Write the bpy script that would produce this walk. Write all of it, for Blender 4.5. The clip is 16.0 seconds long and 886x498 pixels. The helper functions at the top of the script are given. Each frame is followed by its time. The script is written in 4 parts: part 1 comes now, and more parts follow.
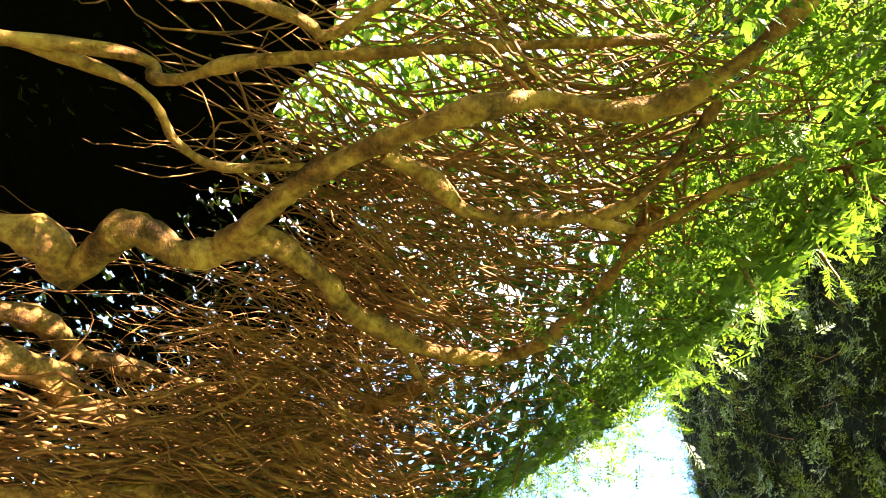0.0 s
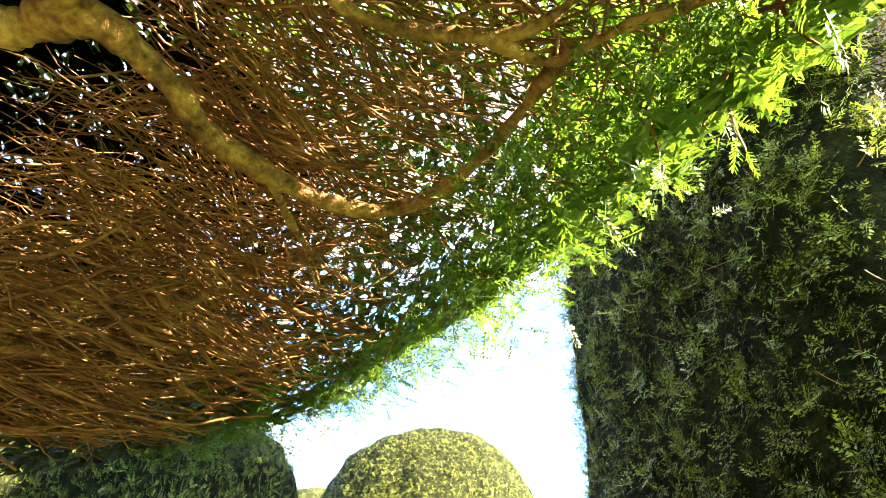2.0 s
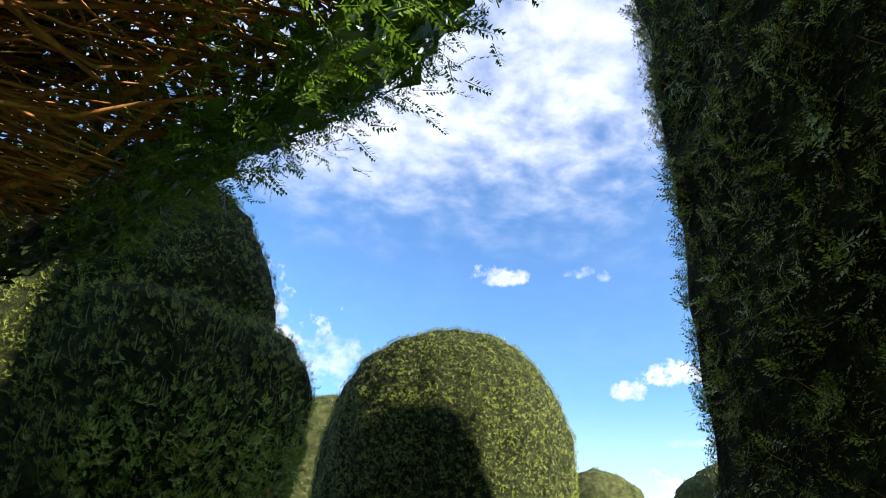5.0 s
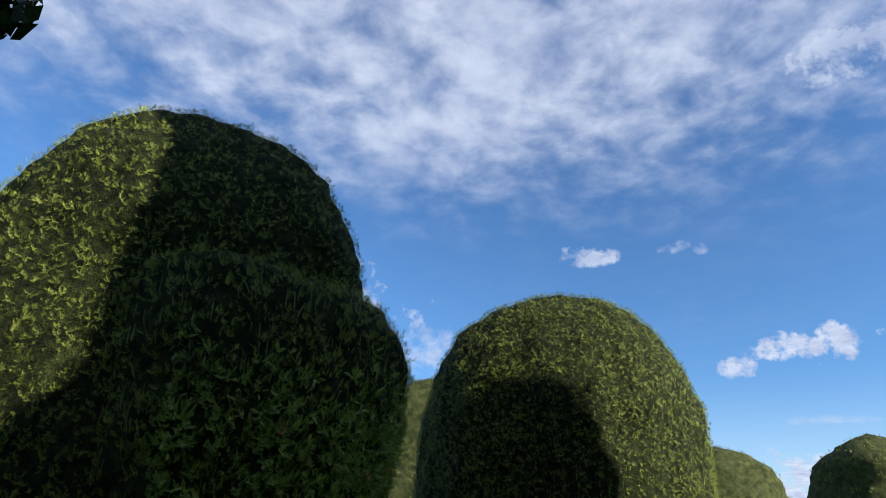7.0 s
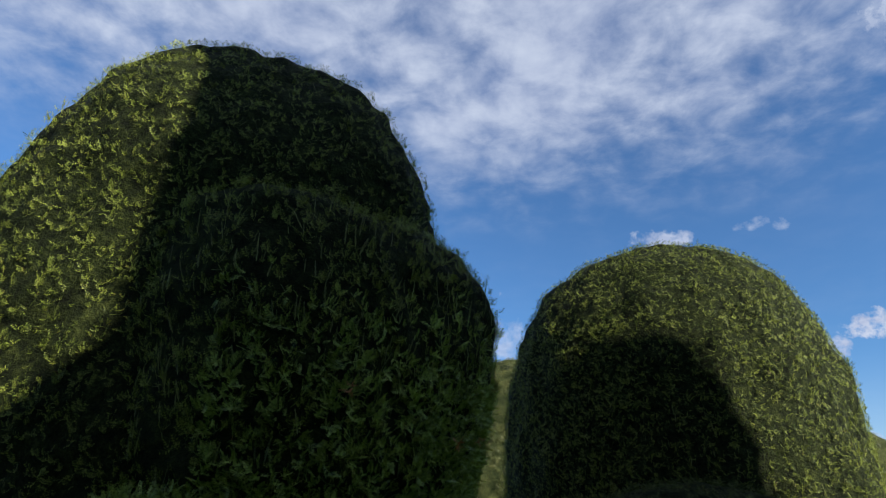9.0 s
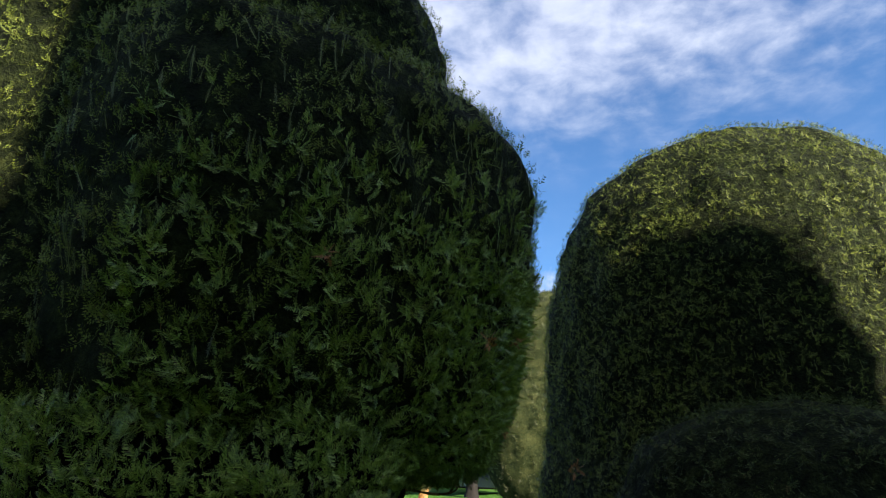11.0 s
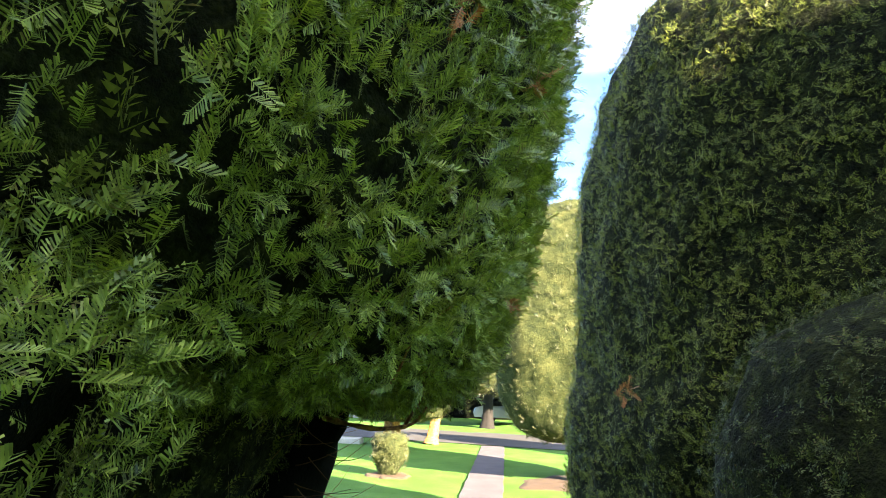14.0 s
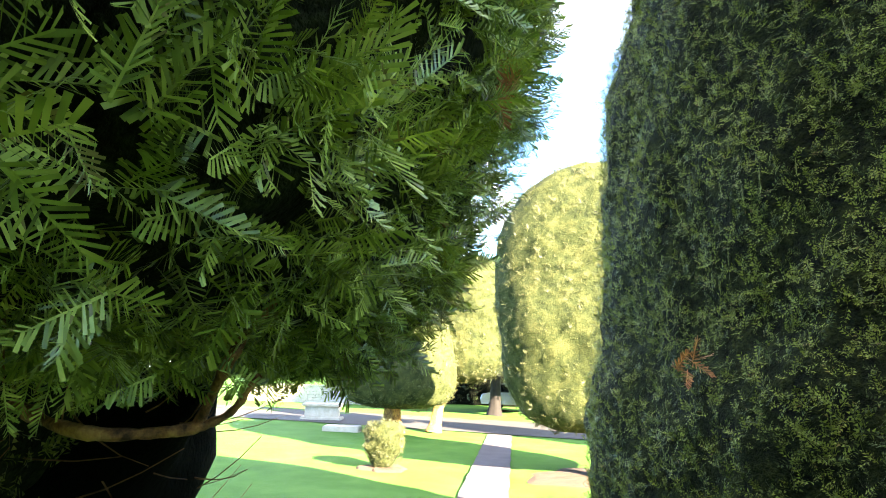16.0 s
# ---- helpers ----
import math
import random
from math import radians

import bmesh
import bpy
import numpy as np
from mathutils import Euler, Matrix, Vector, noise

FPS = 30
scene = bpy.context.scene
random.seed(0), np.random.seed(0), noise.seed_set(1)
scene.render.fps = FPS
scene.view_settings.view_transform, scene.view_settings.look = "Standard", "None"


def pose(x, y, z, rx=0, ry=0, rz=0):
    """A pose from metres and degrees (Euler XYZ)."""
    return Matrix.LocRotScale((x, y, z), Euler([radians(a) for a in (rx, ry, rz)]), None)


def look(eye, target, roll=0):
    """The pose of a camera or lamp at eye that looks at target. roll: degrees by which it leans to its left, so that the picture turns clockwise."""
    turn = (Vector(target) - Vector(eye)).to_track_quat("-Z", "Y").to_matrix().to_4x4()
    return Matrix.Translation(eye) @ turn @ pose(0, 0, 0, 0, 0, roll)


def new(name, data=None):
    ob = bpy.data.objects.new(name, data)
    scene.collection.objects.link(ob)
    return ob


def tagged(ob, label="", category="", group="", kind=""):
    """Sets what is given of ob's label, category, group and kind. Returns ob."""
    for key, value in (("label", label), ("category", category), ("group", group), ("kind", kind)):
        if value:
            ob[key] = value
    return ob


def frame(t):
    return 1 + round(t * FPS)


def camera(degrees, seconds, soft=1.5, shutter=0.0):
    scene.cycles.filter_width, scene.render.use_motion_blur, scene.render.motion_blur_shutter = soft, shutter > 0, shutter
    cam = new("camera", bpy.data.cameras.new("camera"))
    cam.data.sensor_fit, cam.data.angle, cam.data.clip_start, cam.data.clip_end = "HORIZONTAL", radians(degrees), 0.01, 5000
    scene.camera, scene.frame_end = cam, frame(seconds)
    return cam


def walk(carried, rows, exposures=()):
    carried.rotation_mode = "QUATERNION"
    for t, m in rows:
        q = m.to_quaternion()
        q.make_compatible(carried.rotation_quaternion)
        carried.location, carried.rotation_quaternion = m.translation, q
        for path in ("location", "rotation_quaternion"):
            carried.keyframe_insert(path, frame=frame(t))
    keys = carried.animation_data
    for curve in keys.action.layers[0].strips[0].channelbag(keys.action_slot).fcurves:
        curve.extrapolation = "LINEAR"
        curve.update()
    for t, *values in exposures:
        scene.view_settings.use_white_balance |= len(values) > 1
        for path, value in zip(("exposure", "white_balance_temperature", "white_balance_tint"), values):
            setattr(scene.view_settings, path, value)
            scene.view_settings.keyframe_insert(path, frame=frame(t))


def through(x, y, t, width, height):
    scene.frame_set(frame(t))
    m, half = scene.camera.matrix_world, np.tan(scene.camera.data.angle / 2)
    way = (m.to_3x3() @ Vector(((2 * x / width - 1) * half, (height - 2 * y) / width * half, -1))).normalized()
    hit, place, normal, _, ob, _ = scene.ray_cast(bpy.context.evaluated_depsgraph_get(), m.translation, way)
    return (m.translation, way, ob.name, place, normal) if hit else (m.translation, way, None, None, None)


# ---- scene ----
cam = camera(73.7, 16.0, soft=1.0)
PATH = [
    (0, (0.354, 0.847, 2.074), (0.329, 2.315, 3.432), 4.3),
    (0.5, (0.376, 0.869, 2.08), (0.439, 2.372, 3.398), 4.4),
    (1, (0.391, 0.893, 2.083), (0.532, 2.44, 3.343), 4.3),
    (1.5, (0.408, 0.927, 2.081), (0.618, 2.518, 3.274), 4.2),
    (2, (0.422, 0.968, 2.075), (0.69, 2.6, 3.199), 4.0),
    (2.5, (0.448, 1.04, 2.063), (0.762, 2.705, 3.126), 3.9),
    (3, (0.49, 1.161, 2.044), (0.835, 2.85, 3.058), 3.7),
    (3.5, (0.541, 1.283, 2.055), (0.89, 2.994, 3.029), 3.7),
    (4, (0.55, 1.402, 2.046), (0.882, 3.136, 2.987), 3.5),
    (4.5, (0.518, 1.571, 2.025), (0.827, 3.324, 2.938), 3.4),
    (5, (0.472, 1.795, 2.034), (0.748, 3.561, 2.93), 3.4),
    (5.2, (0.466, 1.88, 2.044), (0.724, 3.653, 2.933), 3.2),
    (7.3, (0.477, 2.876, 2.033), (0.43, 4.688, 2.879), 2.7),
    (7.5, (0.447, 2.984, 2.032), (0.376, 4.794, 2.88), 2.6),
    (8, (0.375, 3.254, 2.0), (0.244, 5.06, 2.849), 2.4),
    (8.5, (0.33, 3.566, 1.956), (0.148, 5.371, 2.798), 2.3),
    (9, (0.286, 3.863, 1.949), (0.062, 5.673, 2.77), 2.1),
    (9.2, (0.267, 3.971, 1.938), (0.027, 5.786, 2.742), 2.1),
    (11.3, (0.171, 5.435, 1.813), (-0.17, 7.297, 2.457), 1.5),
    (11.5, (0.149, 5.58, 1.799), (-0.198, 7.447, 2.428), 1.5),
    (12, (0.115, 5.924, 1.819), (-0.247, 7.8, 2.41), 1.6),
    (12.5, (0.125, 6.262, 1.78), (-0.248, 8.147, 2.334), 1.7),
    (13, (0.149, 6.625, 1.787), (-0.233, 8.518, 2.306), 1.7),
    (13.5, (0.13, 6.968, 1.751), (-0.262, 8.867, 2.238), 1.8),
    (14, (0.081, 7.328, 1.749), (-0.319, 9.232, 2.212), 1.8),
    (14.5, (0.059, 7.673, 1.711), (-0.351, 9.579, 2.156), 1.8),
    (15, (0.065, 8.053, 1.726), (-0.353, 9.96, 2.157), 1.8),
    (15.5, (0.048, 8.391, 1.695), (-0.376, 10.3, 2.117), 1.8),
    (16, (0.003, 8.656, 1.695), (-0.426, 10.563, 2.117), 1.7),
]
EXPOSURES = [(0, 4.5, 7600, 15), (2.0, 4.45, 7600, 15), (2.6, 4.0, 7500, 14), (3.5, 3.4, 7200, 12), (4.3, 2.9, 7000, 11), (5.2, 2.2, 6600, 9), (7.3, 1.45, 6200, 8), (9.2, 1.3, 6200, 8),
             (11.3, 2.1, 6500, 10), (12.5, 3.1, 6900, 13), (13.5, 3.8, 7400, 13), (14.6, 4.4, 7500, 13), (15.3, 4.62, 7500, 13), (16, 4.7, 7500, 13)]
walk(cam, [(t, look(eye, target, roll)) for t, eye, target, roll in PATH], exposures=EXPOSURES)

# ---- world, sun ----
SUN_AZ = Vector((0.84, -0.543, 0.0))      # towards the sun, over the ground
SUN_EL = radians(24)
SUN_DIR = (SUN_AZ * math.cos(SUN_EL) + Vector((0, 0, math.sin(SUN_EL)))).normalized()


def nodes_of(owner):
    owner.use_nodes = True
    tree = owner.node_tree
    tree.nodes.clear()
    return tree


def add(tree, kind, **values):
    n = tree.nodes.new(kind)
    for key, value in values.items():
        if key in n.inputs:
            n.inputs[key].default_value = value
        else:
            setattr(n, key, value)
    return n


def ramp(tree, source, stops, smooth=False):
    n = tree.nodes.new("ShaderNodeValToRGB")
    if smooth:
        n.color_ramp.interpolation = "EASE"
    while len(n.color_ramp.elements) < len(stops):
        n.color_ramp.elements.new(0.5)
    for e, (p, c) in zip(n.color_ramp.elements, stops):
        e.position = p
        e.color = (*c, 1) if len(c) == 3 else c
    tree.links.new(source, n.inputs[0])
    return n


def math_node(tree, op, a, b=None, c=None, clamp=False):
    n = tree.nodes.new("ShaderNodeMath")
    n.operation, n.use_clamp = op, clamp
    for i, v in enumerate((a, b, c)):
        if v is None:
            continue
        if isinstance(v, (int, float)):
            n.inputs[i].default_value = v
        else:
            tree.links.new(v, n.inputs[i])
    return n.outputs[0]


def mix_colour(tree, fac, a, b, blend="MIX"):
    n = tree.nodes.new("ShaderNodeMix")
    n.data_type, n.blend_type = "RGBA", blend
    for sock, v in ((n.inputs[0], fac), (n.inputs[6], a), (n.inputs[7], b)):
        if isinstance(v, (int, float)):
            sock.default_value = v
        elif isinstance(v, tuple):
            sock.default_value = (*v, 1)
        else:
            tree.links.new(v, sock)
    return n.outputs[2]


def direction(azimuth, elevation):
    """Unit vector; azimuth in degrees clockwise from +y."""
    a, e = radians(azimuth), radians(elevation)
    return (math.sin(a) * math.cos(e), math.cos(a) * math.cos(e), math.sin(e))


def build_world():
    world = bpy.data.worlds.new("sky")
    scene.world = world
    t = nodes_of(world)
    sky = add(t, "ShaderNodeTexSky", sky_type="NISHITA", sun_disc=False, sun_elevation=SUN_EL,
              sun_rotation=math.atan2(SUN_AZ.x, SUN_AZ.y), air_density=1.0, dust_density=0.3, ozone_density=3.0)
    co = add(t, "ShaderNodeTexCoord")
    sep = add(t, "ShaderNodeSeparateXYZ")
    t.links.new(co.outputs["Generated"], sep.inputs[0])
    zz = math_node(t, "ADD", math_node(t, "MAXIMUM", sep.outputs[2], 0.0), 0.12)
    flat = add(t, "ShaderNodeCombineXYZ")
    t.links.new(math_node(t, "DIVIDE", sep.outputs[0], zz), flat.inputs[0])
    t.links.new(math_node(t, "DIVIDE", sep.outputs[1], zz), flat.inputs[1])
    # high broken cloud sheet
    sheet = add(t, "ShaderNodeTexNoise", Scale=1.5, Detail=9.0, Roughness=0.58, Distortion=0.1)
    fine = add(t, "ShaderNodeTexNoise", Scale=8.5, Detail=5.0, Roughness=0.55, Distortion=0.2)
    t.links.new(flat.outputs[0], sheet.inputs["Vector"])
    t.links.new(flat.outputs[0], fine.inputs["Vector"])
    # the sheet lies overhead and to the front, with a clear belt below it
    belt = ramp(t, sep.outputs[2], [(0.40, (0, 0, 0)), (0.62, (1, 1, 1))], True)
    both = math_node(t, "ADD", math_node(t, "MULTIPLY", sheet.outputs[0], 0.62), math_node(t, "MULTIPLY", fine.outputs[0], 0.38))
    cover = ramp(t, math_node(t, "ADD", both, math_node(t, "MULTIPLY", belt.outputs[0], 0.12)),
                 [(0.43, (0, 0, 0)), (0.70, (1, 1, 1))], True)
    cover_v = math_node(t, "MULTIPLY", cover.outputs[0], math_node(t, "MULTIPLY_ADD", belt.outputs[0], 0.76, 0.03))
    # single cumulus clouds
    wob = add(t, "ShaderNodeTexNoise", Scale=24.0, Detail=7.0, Roughness=0.62)
    t.links.new(co.outputs["Generated"], wob.inputs["Vector"])
    total = cover_v
    for az, el, wide, high, strength in CLOUDS:
        d = Vector(direction(az, el))
        right = Vector((math.cos(radians(az)), -math.sin(radians(az)), 0))
        up = right.cross(d)
        def dot(v):
            n = t.nodes.new("ShaderNodeVectorMath")
            n.operation = "DOT_PRODUCT"
            t.links.new(co.outputs["Generated"], n.inputs[0])
            n.inputs[1].default_value = v
            return n.outputs["Value"]
        a = math_node(t, "DIVIDE", dot(right), radians(wide))
        b = math_node(t, "DIVIDE", dot(up), radians(high))
        r2 = math_node(t, "ADD", math_node(t, "MULTIPLY", a, a), math_node(t, "MULTIPLY", b, b))
        v = math_node(t, "SUBTRACT", math_node(t, "MULTIPLY_ADD", wob.outputs[0], 5.2, -1.75), r2)
        front = math_node(t, "GREATER_THAN", dot(d), 0.0)
        v = math_node(t, "MULTIPLY", math_node(t, "MULTIPLY", v, strength * 1.6, clamp=True), front)
        total = math_node(t, "MAXIMUM", total, math_node(t, "MULTIPLY", v, strength))
    tone = ramp(t, fine.outputs[0], [(0.3, (3.2, 3.6, 5.0)), (0.7, (5.6, 5.9, 6.8))])
    clear = mix_colour(t, 1.0, sky.outputs[0], (0.72, 0.98, 1.22), "MULTIPLY")
    haze = ramp(t, sep.outputs[2], [(0.0, (0.38, 0.38, 0.38)), (0.24, (0, 0, 0))], True)
    clear = mix_colour(t, haze.outputs[0], clear, (6.2, 6.6, 7.2))
    colour = mix_colour(t, math_node(t, "MINIMUM", total, 0.95), clear, tone.outputs[0])
    bg = add(t, "ShaderNodeBackground", Strength=0.052)
    t.links.new(colour, bg.inputs[0])
    out = add(t, "ShaderNodeOutputWorld")
    t.links.new(bg.outputs[0], out.inputs[0])


CLOUDS = [(-12, 17.0, 9.0, 5.5, 0.85), (15, 24.2, 3.4, 1.0, 0.8), (23.4, 24.4, 1.4, 0.7, 0.55), (25.9, 24.0, 0.9, 0.8, 0.55), (33.5, 15.0, 4.6, 1.7, 1.0), (27.0, 13.4, 1.7, 0.9, 0.9),
          (31.0, 4.0, 4.5, 2.6, 1.0), (33.0, 8.9, 3.5, 0.45, 0.5), (-1.5, 15.2, 7.0, 2.4, 0.6), (42.0, 37.5, 5.0, 3.0, 0.7)]
build_world()
sun = new("sun", bpy.data.lights.new("sun", "SUN"))
sun.data.energy, sun.data.angle, sun.data.color = 5.0, radians(0.53), (1.0, 0.91, 0.76)
sun.matrix_world = look(SUN_DIR * 60, (0, 0, 0))

# ---- materials ----


def foliage_material(name, dark, mid, light, through=0.35, patch=1.6, brown=0.05, rough=0.45, gloss=0.3):
    m = bpy.data.materials.new(name)
    t = nodes_of(m)
    geo = add(t, "ShaderNodeNewGeometry")
    co = add(t, "ShaderNodeTexCoord")
    n1 = add(t, "ShaderNodeTexNoise", Scale=patch, Detail=4.0, Roughness=0.6)
    n2 = add(t, "ShaderNodeTexNoise", Scale=24.0, Detail=2.0)
    t.links.new(co.outputs["Object"], n1.inputs["Vector"])
    t.links.new(co.outputs["Object"], n2.inputs["Vector"])
    v = math_node(t, "ADD", math_node(t, "MULTIPLY", geo.outputs["Random Per Island"], 0.30),
                  math_node(t, "ADD", math_node(t, "MULTIPLY", n1.outputs[0], 0.5), math_node(t, "MULTIPLY_ADD", n2.outputs[0], 0.72, -0.08)))
    c = ramp(t, v, [(0.42, dark), (0.68, mid), (0.98, light)])
    dead = math_node(t, "GREATER_THAN", math_node(t, "ADD", math_node(t, "MULTIPLY", n2.outputs[0], 0.75),
                                                  math_node(t, "MULTIPLY", geo.outputs["Random Per Island"], 0.25)), 0.735 - brown)
    col = mix_colour(t, math_node(t, "MULTIPLY", dead, 0.75), c.outputs[0], (0.10, 0.052, 0.022))
    p = add(t, "ShaderNodeBsdfPrincipled", Roughness=rough, **{"Specular IOR Level": gloss})
    t.links.new(col, p.inputs["Base Color"])
    tr = add(t, "ShaderNodeBsdfTranslucent")
    t.links.new(mix_colour(t, 1.0, col, (1.25, 1.35, 0.55), "MULTIPLY"), tr.inputs[0])
    mx = add(t, "ShaderNodeMixShader", Fac=through)
    t.links.new(p.outputs[0], mx.inputs[1])
    t.links.new(tr.outputs[0], mx.inputs[2])
    out = add(t, "ShaderNodeOutputMaterial")
    t.links.new(mx.outputs[0], out.inputs[0])
    return m


def rough_material(name, stops, scale=6.0, bump=0.4, rough=0.85, stretch=(1, 1, 1), fine=40.0, metal=0.0, spec=0.3, distance=0.01):
    m = bpy.data.materials.new(name)
    t = nodes_of(m)
    co = add(t, "ShaderNodeTexCoord")
    mp = add(t, "ShaderNodeMapping")
    mp.inputs["Scale"].default_value = stretch
    t.links.new(co.outputs["Object"], mp.inputs[0])
    a = add(t, "ShaderNodeTexNoise", Scale=scale, Detail=6.0, Roughness=0.6)
    b = add(t, "ShaderNodeTexNoise", Scale=fine, Detail=4.0, Roughness=0.65)
    t.links.new(mp.outputs[0], a.inputs["Vector"])
    t.links.new(mp.outputs[0], b.inputs["Vector"])
    v = math_node(t, "ADD", math_node(t, "MULTIPLY", a.outputs[0], 0.6), math_node(t, "MULTIPLY", b.outputs[0], 0.4))
    c = ramp(t, v, stops)
    p = add(t, "ShaderNodeBsdfPrincipled", Roughness=rough, Metallic=metal, **{"Specular IOR Level": spec})
    t.links.new(c.outputs[0], p.inputs["Base Color"])
    bp = add(t, "ShaderNodeBump", Strength=bump, Distance=distance)
    t.links.new(v, bp.inputs["Height"])
    t.links.new(bp.outputs[0], p.inputs["Normal"])
    out = add(t, "ShaderNodeOutputMaterial")
    t.links.new(p.outputs[0], out.inputs[0])
    return m


YEW = foliage_material("yew_needles", (0.022, 0.036, 0.006), (0.135, 0.165, 0.024), (0.24, 0.26, 0.045), 0.15, rough=0.5, gloss=0.16)
# needle colour raised above YEW to offset the weak light on these faces
YEW_BRIGHTENED = foliage_material("yew_shoots_brightened", (0.026, 0.046, 0.008), (0.20, 0.28, 0.045), (0.50, 0.56, 0.13), 0.25, rough=0.32, gloss=0.38)
YEW_FRESH = foliage_material("yew_needles_fresh", (0.030, 0.065, 0.014), (0.075, 0.14, 0.026), (0.17, 0.26, 0.05), 0.5, brown=0.0)
YEW_GOLD = foliage_material("yew_needles_golden", (0.034, 0.044, 0.017), (0.078, 0.084, 0.034), (0.14, 0.13, 0.06))
YEW_DEEP = foliage_material("yew_needles_deep_green", (0.008, 0.016, 0.004), (0.040, 0.060, 0.013), (0.15, 0.17, 0.042), 0.12, rough=0.5, gloss=0.12)
YEW_SHOOT = foliage_material("yew_leading_shoots", (0.03, 0.045, 0.010), (0.13, 0.15, 0.032), (0.30, 0.30, 0.09), 0.15, rough=0.35, gloss=0.45)
YEW_DEAD = foliage_material("yew_dried_shoots", (0.16, 0.055, 0.02), (0.36, 0.13, 0.045), (0.50, 0.22, 0.08), 0.25, brown=0.0)
# near-black colour, holds the shade of gaps and hollows between the leaves
CORE = rough_material("foliage_gap_shade", [(0.3, (0.001, 0.0015, 0.001)), (0.55, (0.003, 0.004, 0.002)), (0.75, (0.008, 0.006, 0.003))], 9, 1.0, 0.95, fine=55, spec=0.05, distance=0.04)
# green backing behind the tufts, darkened so gaps between them look shaded
CORE_GREEN = rough_material("yew_darkened_backing", [(0.38, (0.002, 0.003, 0.001)), (0.52, (0.011, 0.015, 0.004)), (0.68, (0.040, 0.048, 0.012))], 12, 1.0, 0.9, fine=60, spec=0.1, distance=0.05)
# leaf colour darkened for the dim inside of the spreading crown
SKIN = foliage_material("yew_skin_darkened", (0.010, 0.018, 0.006), (0.026, 0.042, 0.011), (0.055, 0.080, 0.018), 0.25)
CORE_FAR = rough_material("clipped_yew_surface", [(0.36, (0.010, 0.015, 0.006)), (0.5, (0.034, 0.042, 0.014)), (0.68, (0.085, 0.085, 0.030))], 5, 1.0, 0.9, fine=45, spec=0.1, distance=0.05)
BARK = rough_material("yew_bark", [(0.38, (0.045, 0.018, 0.007)), (0.49, (0.22, 0.100, 0.030)), (0.64, (0.50, 0.28, 0.085))], 16, 1.0, 0.7, (1, 1, 1), 85, distance=0.012)
TWIG = rough_material("yew_twigs", [(0.36, (0.06, 0.024, 0.009)), (0.52, (0.22, 0.095, 0.030)), (0.68, (0.46, 0.25, 0.09))], 9, 0.3, 0.7, fine=30)

# ---- foliage and tree tools ----
RNG = np.random.default_rng(7)


def mesh_from_arrays(name, verts, faces, smooth=False):
    """A mesh from float (n, 3) and int (m, k) arrays, all faces with k corners."""
    me = bpy.data.meshes.new(name)
    k = faces.shape[1]
    me.vertices.add(len(verts))
    me.vertices.foreach_set("co", np.ascontiguousarray(verts, dtype=np.float32).ravel())
    me.loops.add(faces.size)
    me.loops.foreach_set("vertex_index", np.ascontiguousarray(faces, dtype=np.int32).ravel())
    me.polygons.add(len(faces))
    me.polygons.foreach_set("loop_start", np.arange(0, faces.size, k, dtype=np.int32))
    if smooth:
        me.polygons.foreach_set("use_smooth", np.ones(len(faces), dtype=bool))
    me.update(calc_edges=True)
    return me


def part_mesh(name, me, material, parent, label="", kind=""):
    ob = new(name, me)
    if not me.materials:
        me.materials.append(material)
    ob.parent = parent
    return tagged(ob, label=label, kind=kind)


def part(name, bm, material, parent, label="", smooth=False):
    me = bpy.data.meshes.new(name)
    if smooth:
        for f in bm.faces:
            f.smooth = True
    bm.to_mesh(me)
    bm.free()
    return part_mesh(name, me, material, parent, label)


def thing(name, label, category, at=(0, 0, 0), group="", kind=""):
    ob = new(name)
    ob.location = at
    ob.empty_display_size = 0.2
    return tagged(ob, label, category, group, kind)


def waves(seed, count, low, high):
    r = np.random.default_rng(seed)
    d = r.normal(size=(count, 3))
    d /= np.linalg.norm(d, axis=1)[:, None]
    k = r.uniform(low, high, count)
    return d * k[:, None], r.uniform(0, 6.28, count), 1.0 / np.sqrt(count)


def ripple(p, w):
    k, ph, a = w
    return np.sin(p @ k.T + ph).sum(axis=1) * a


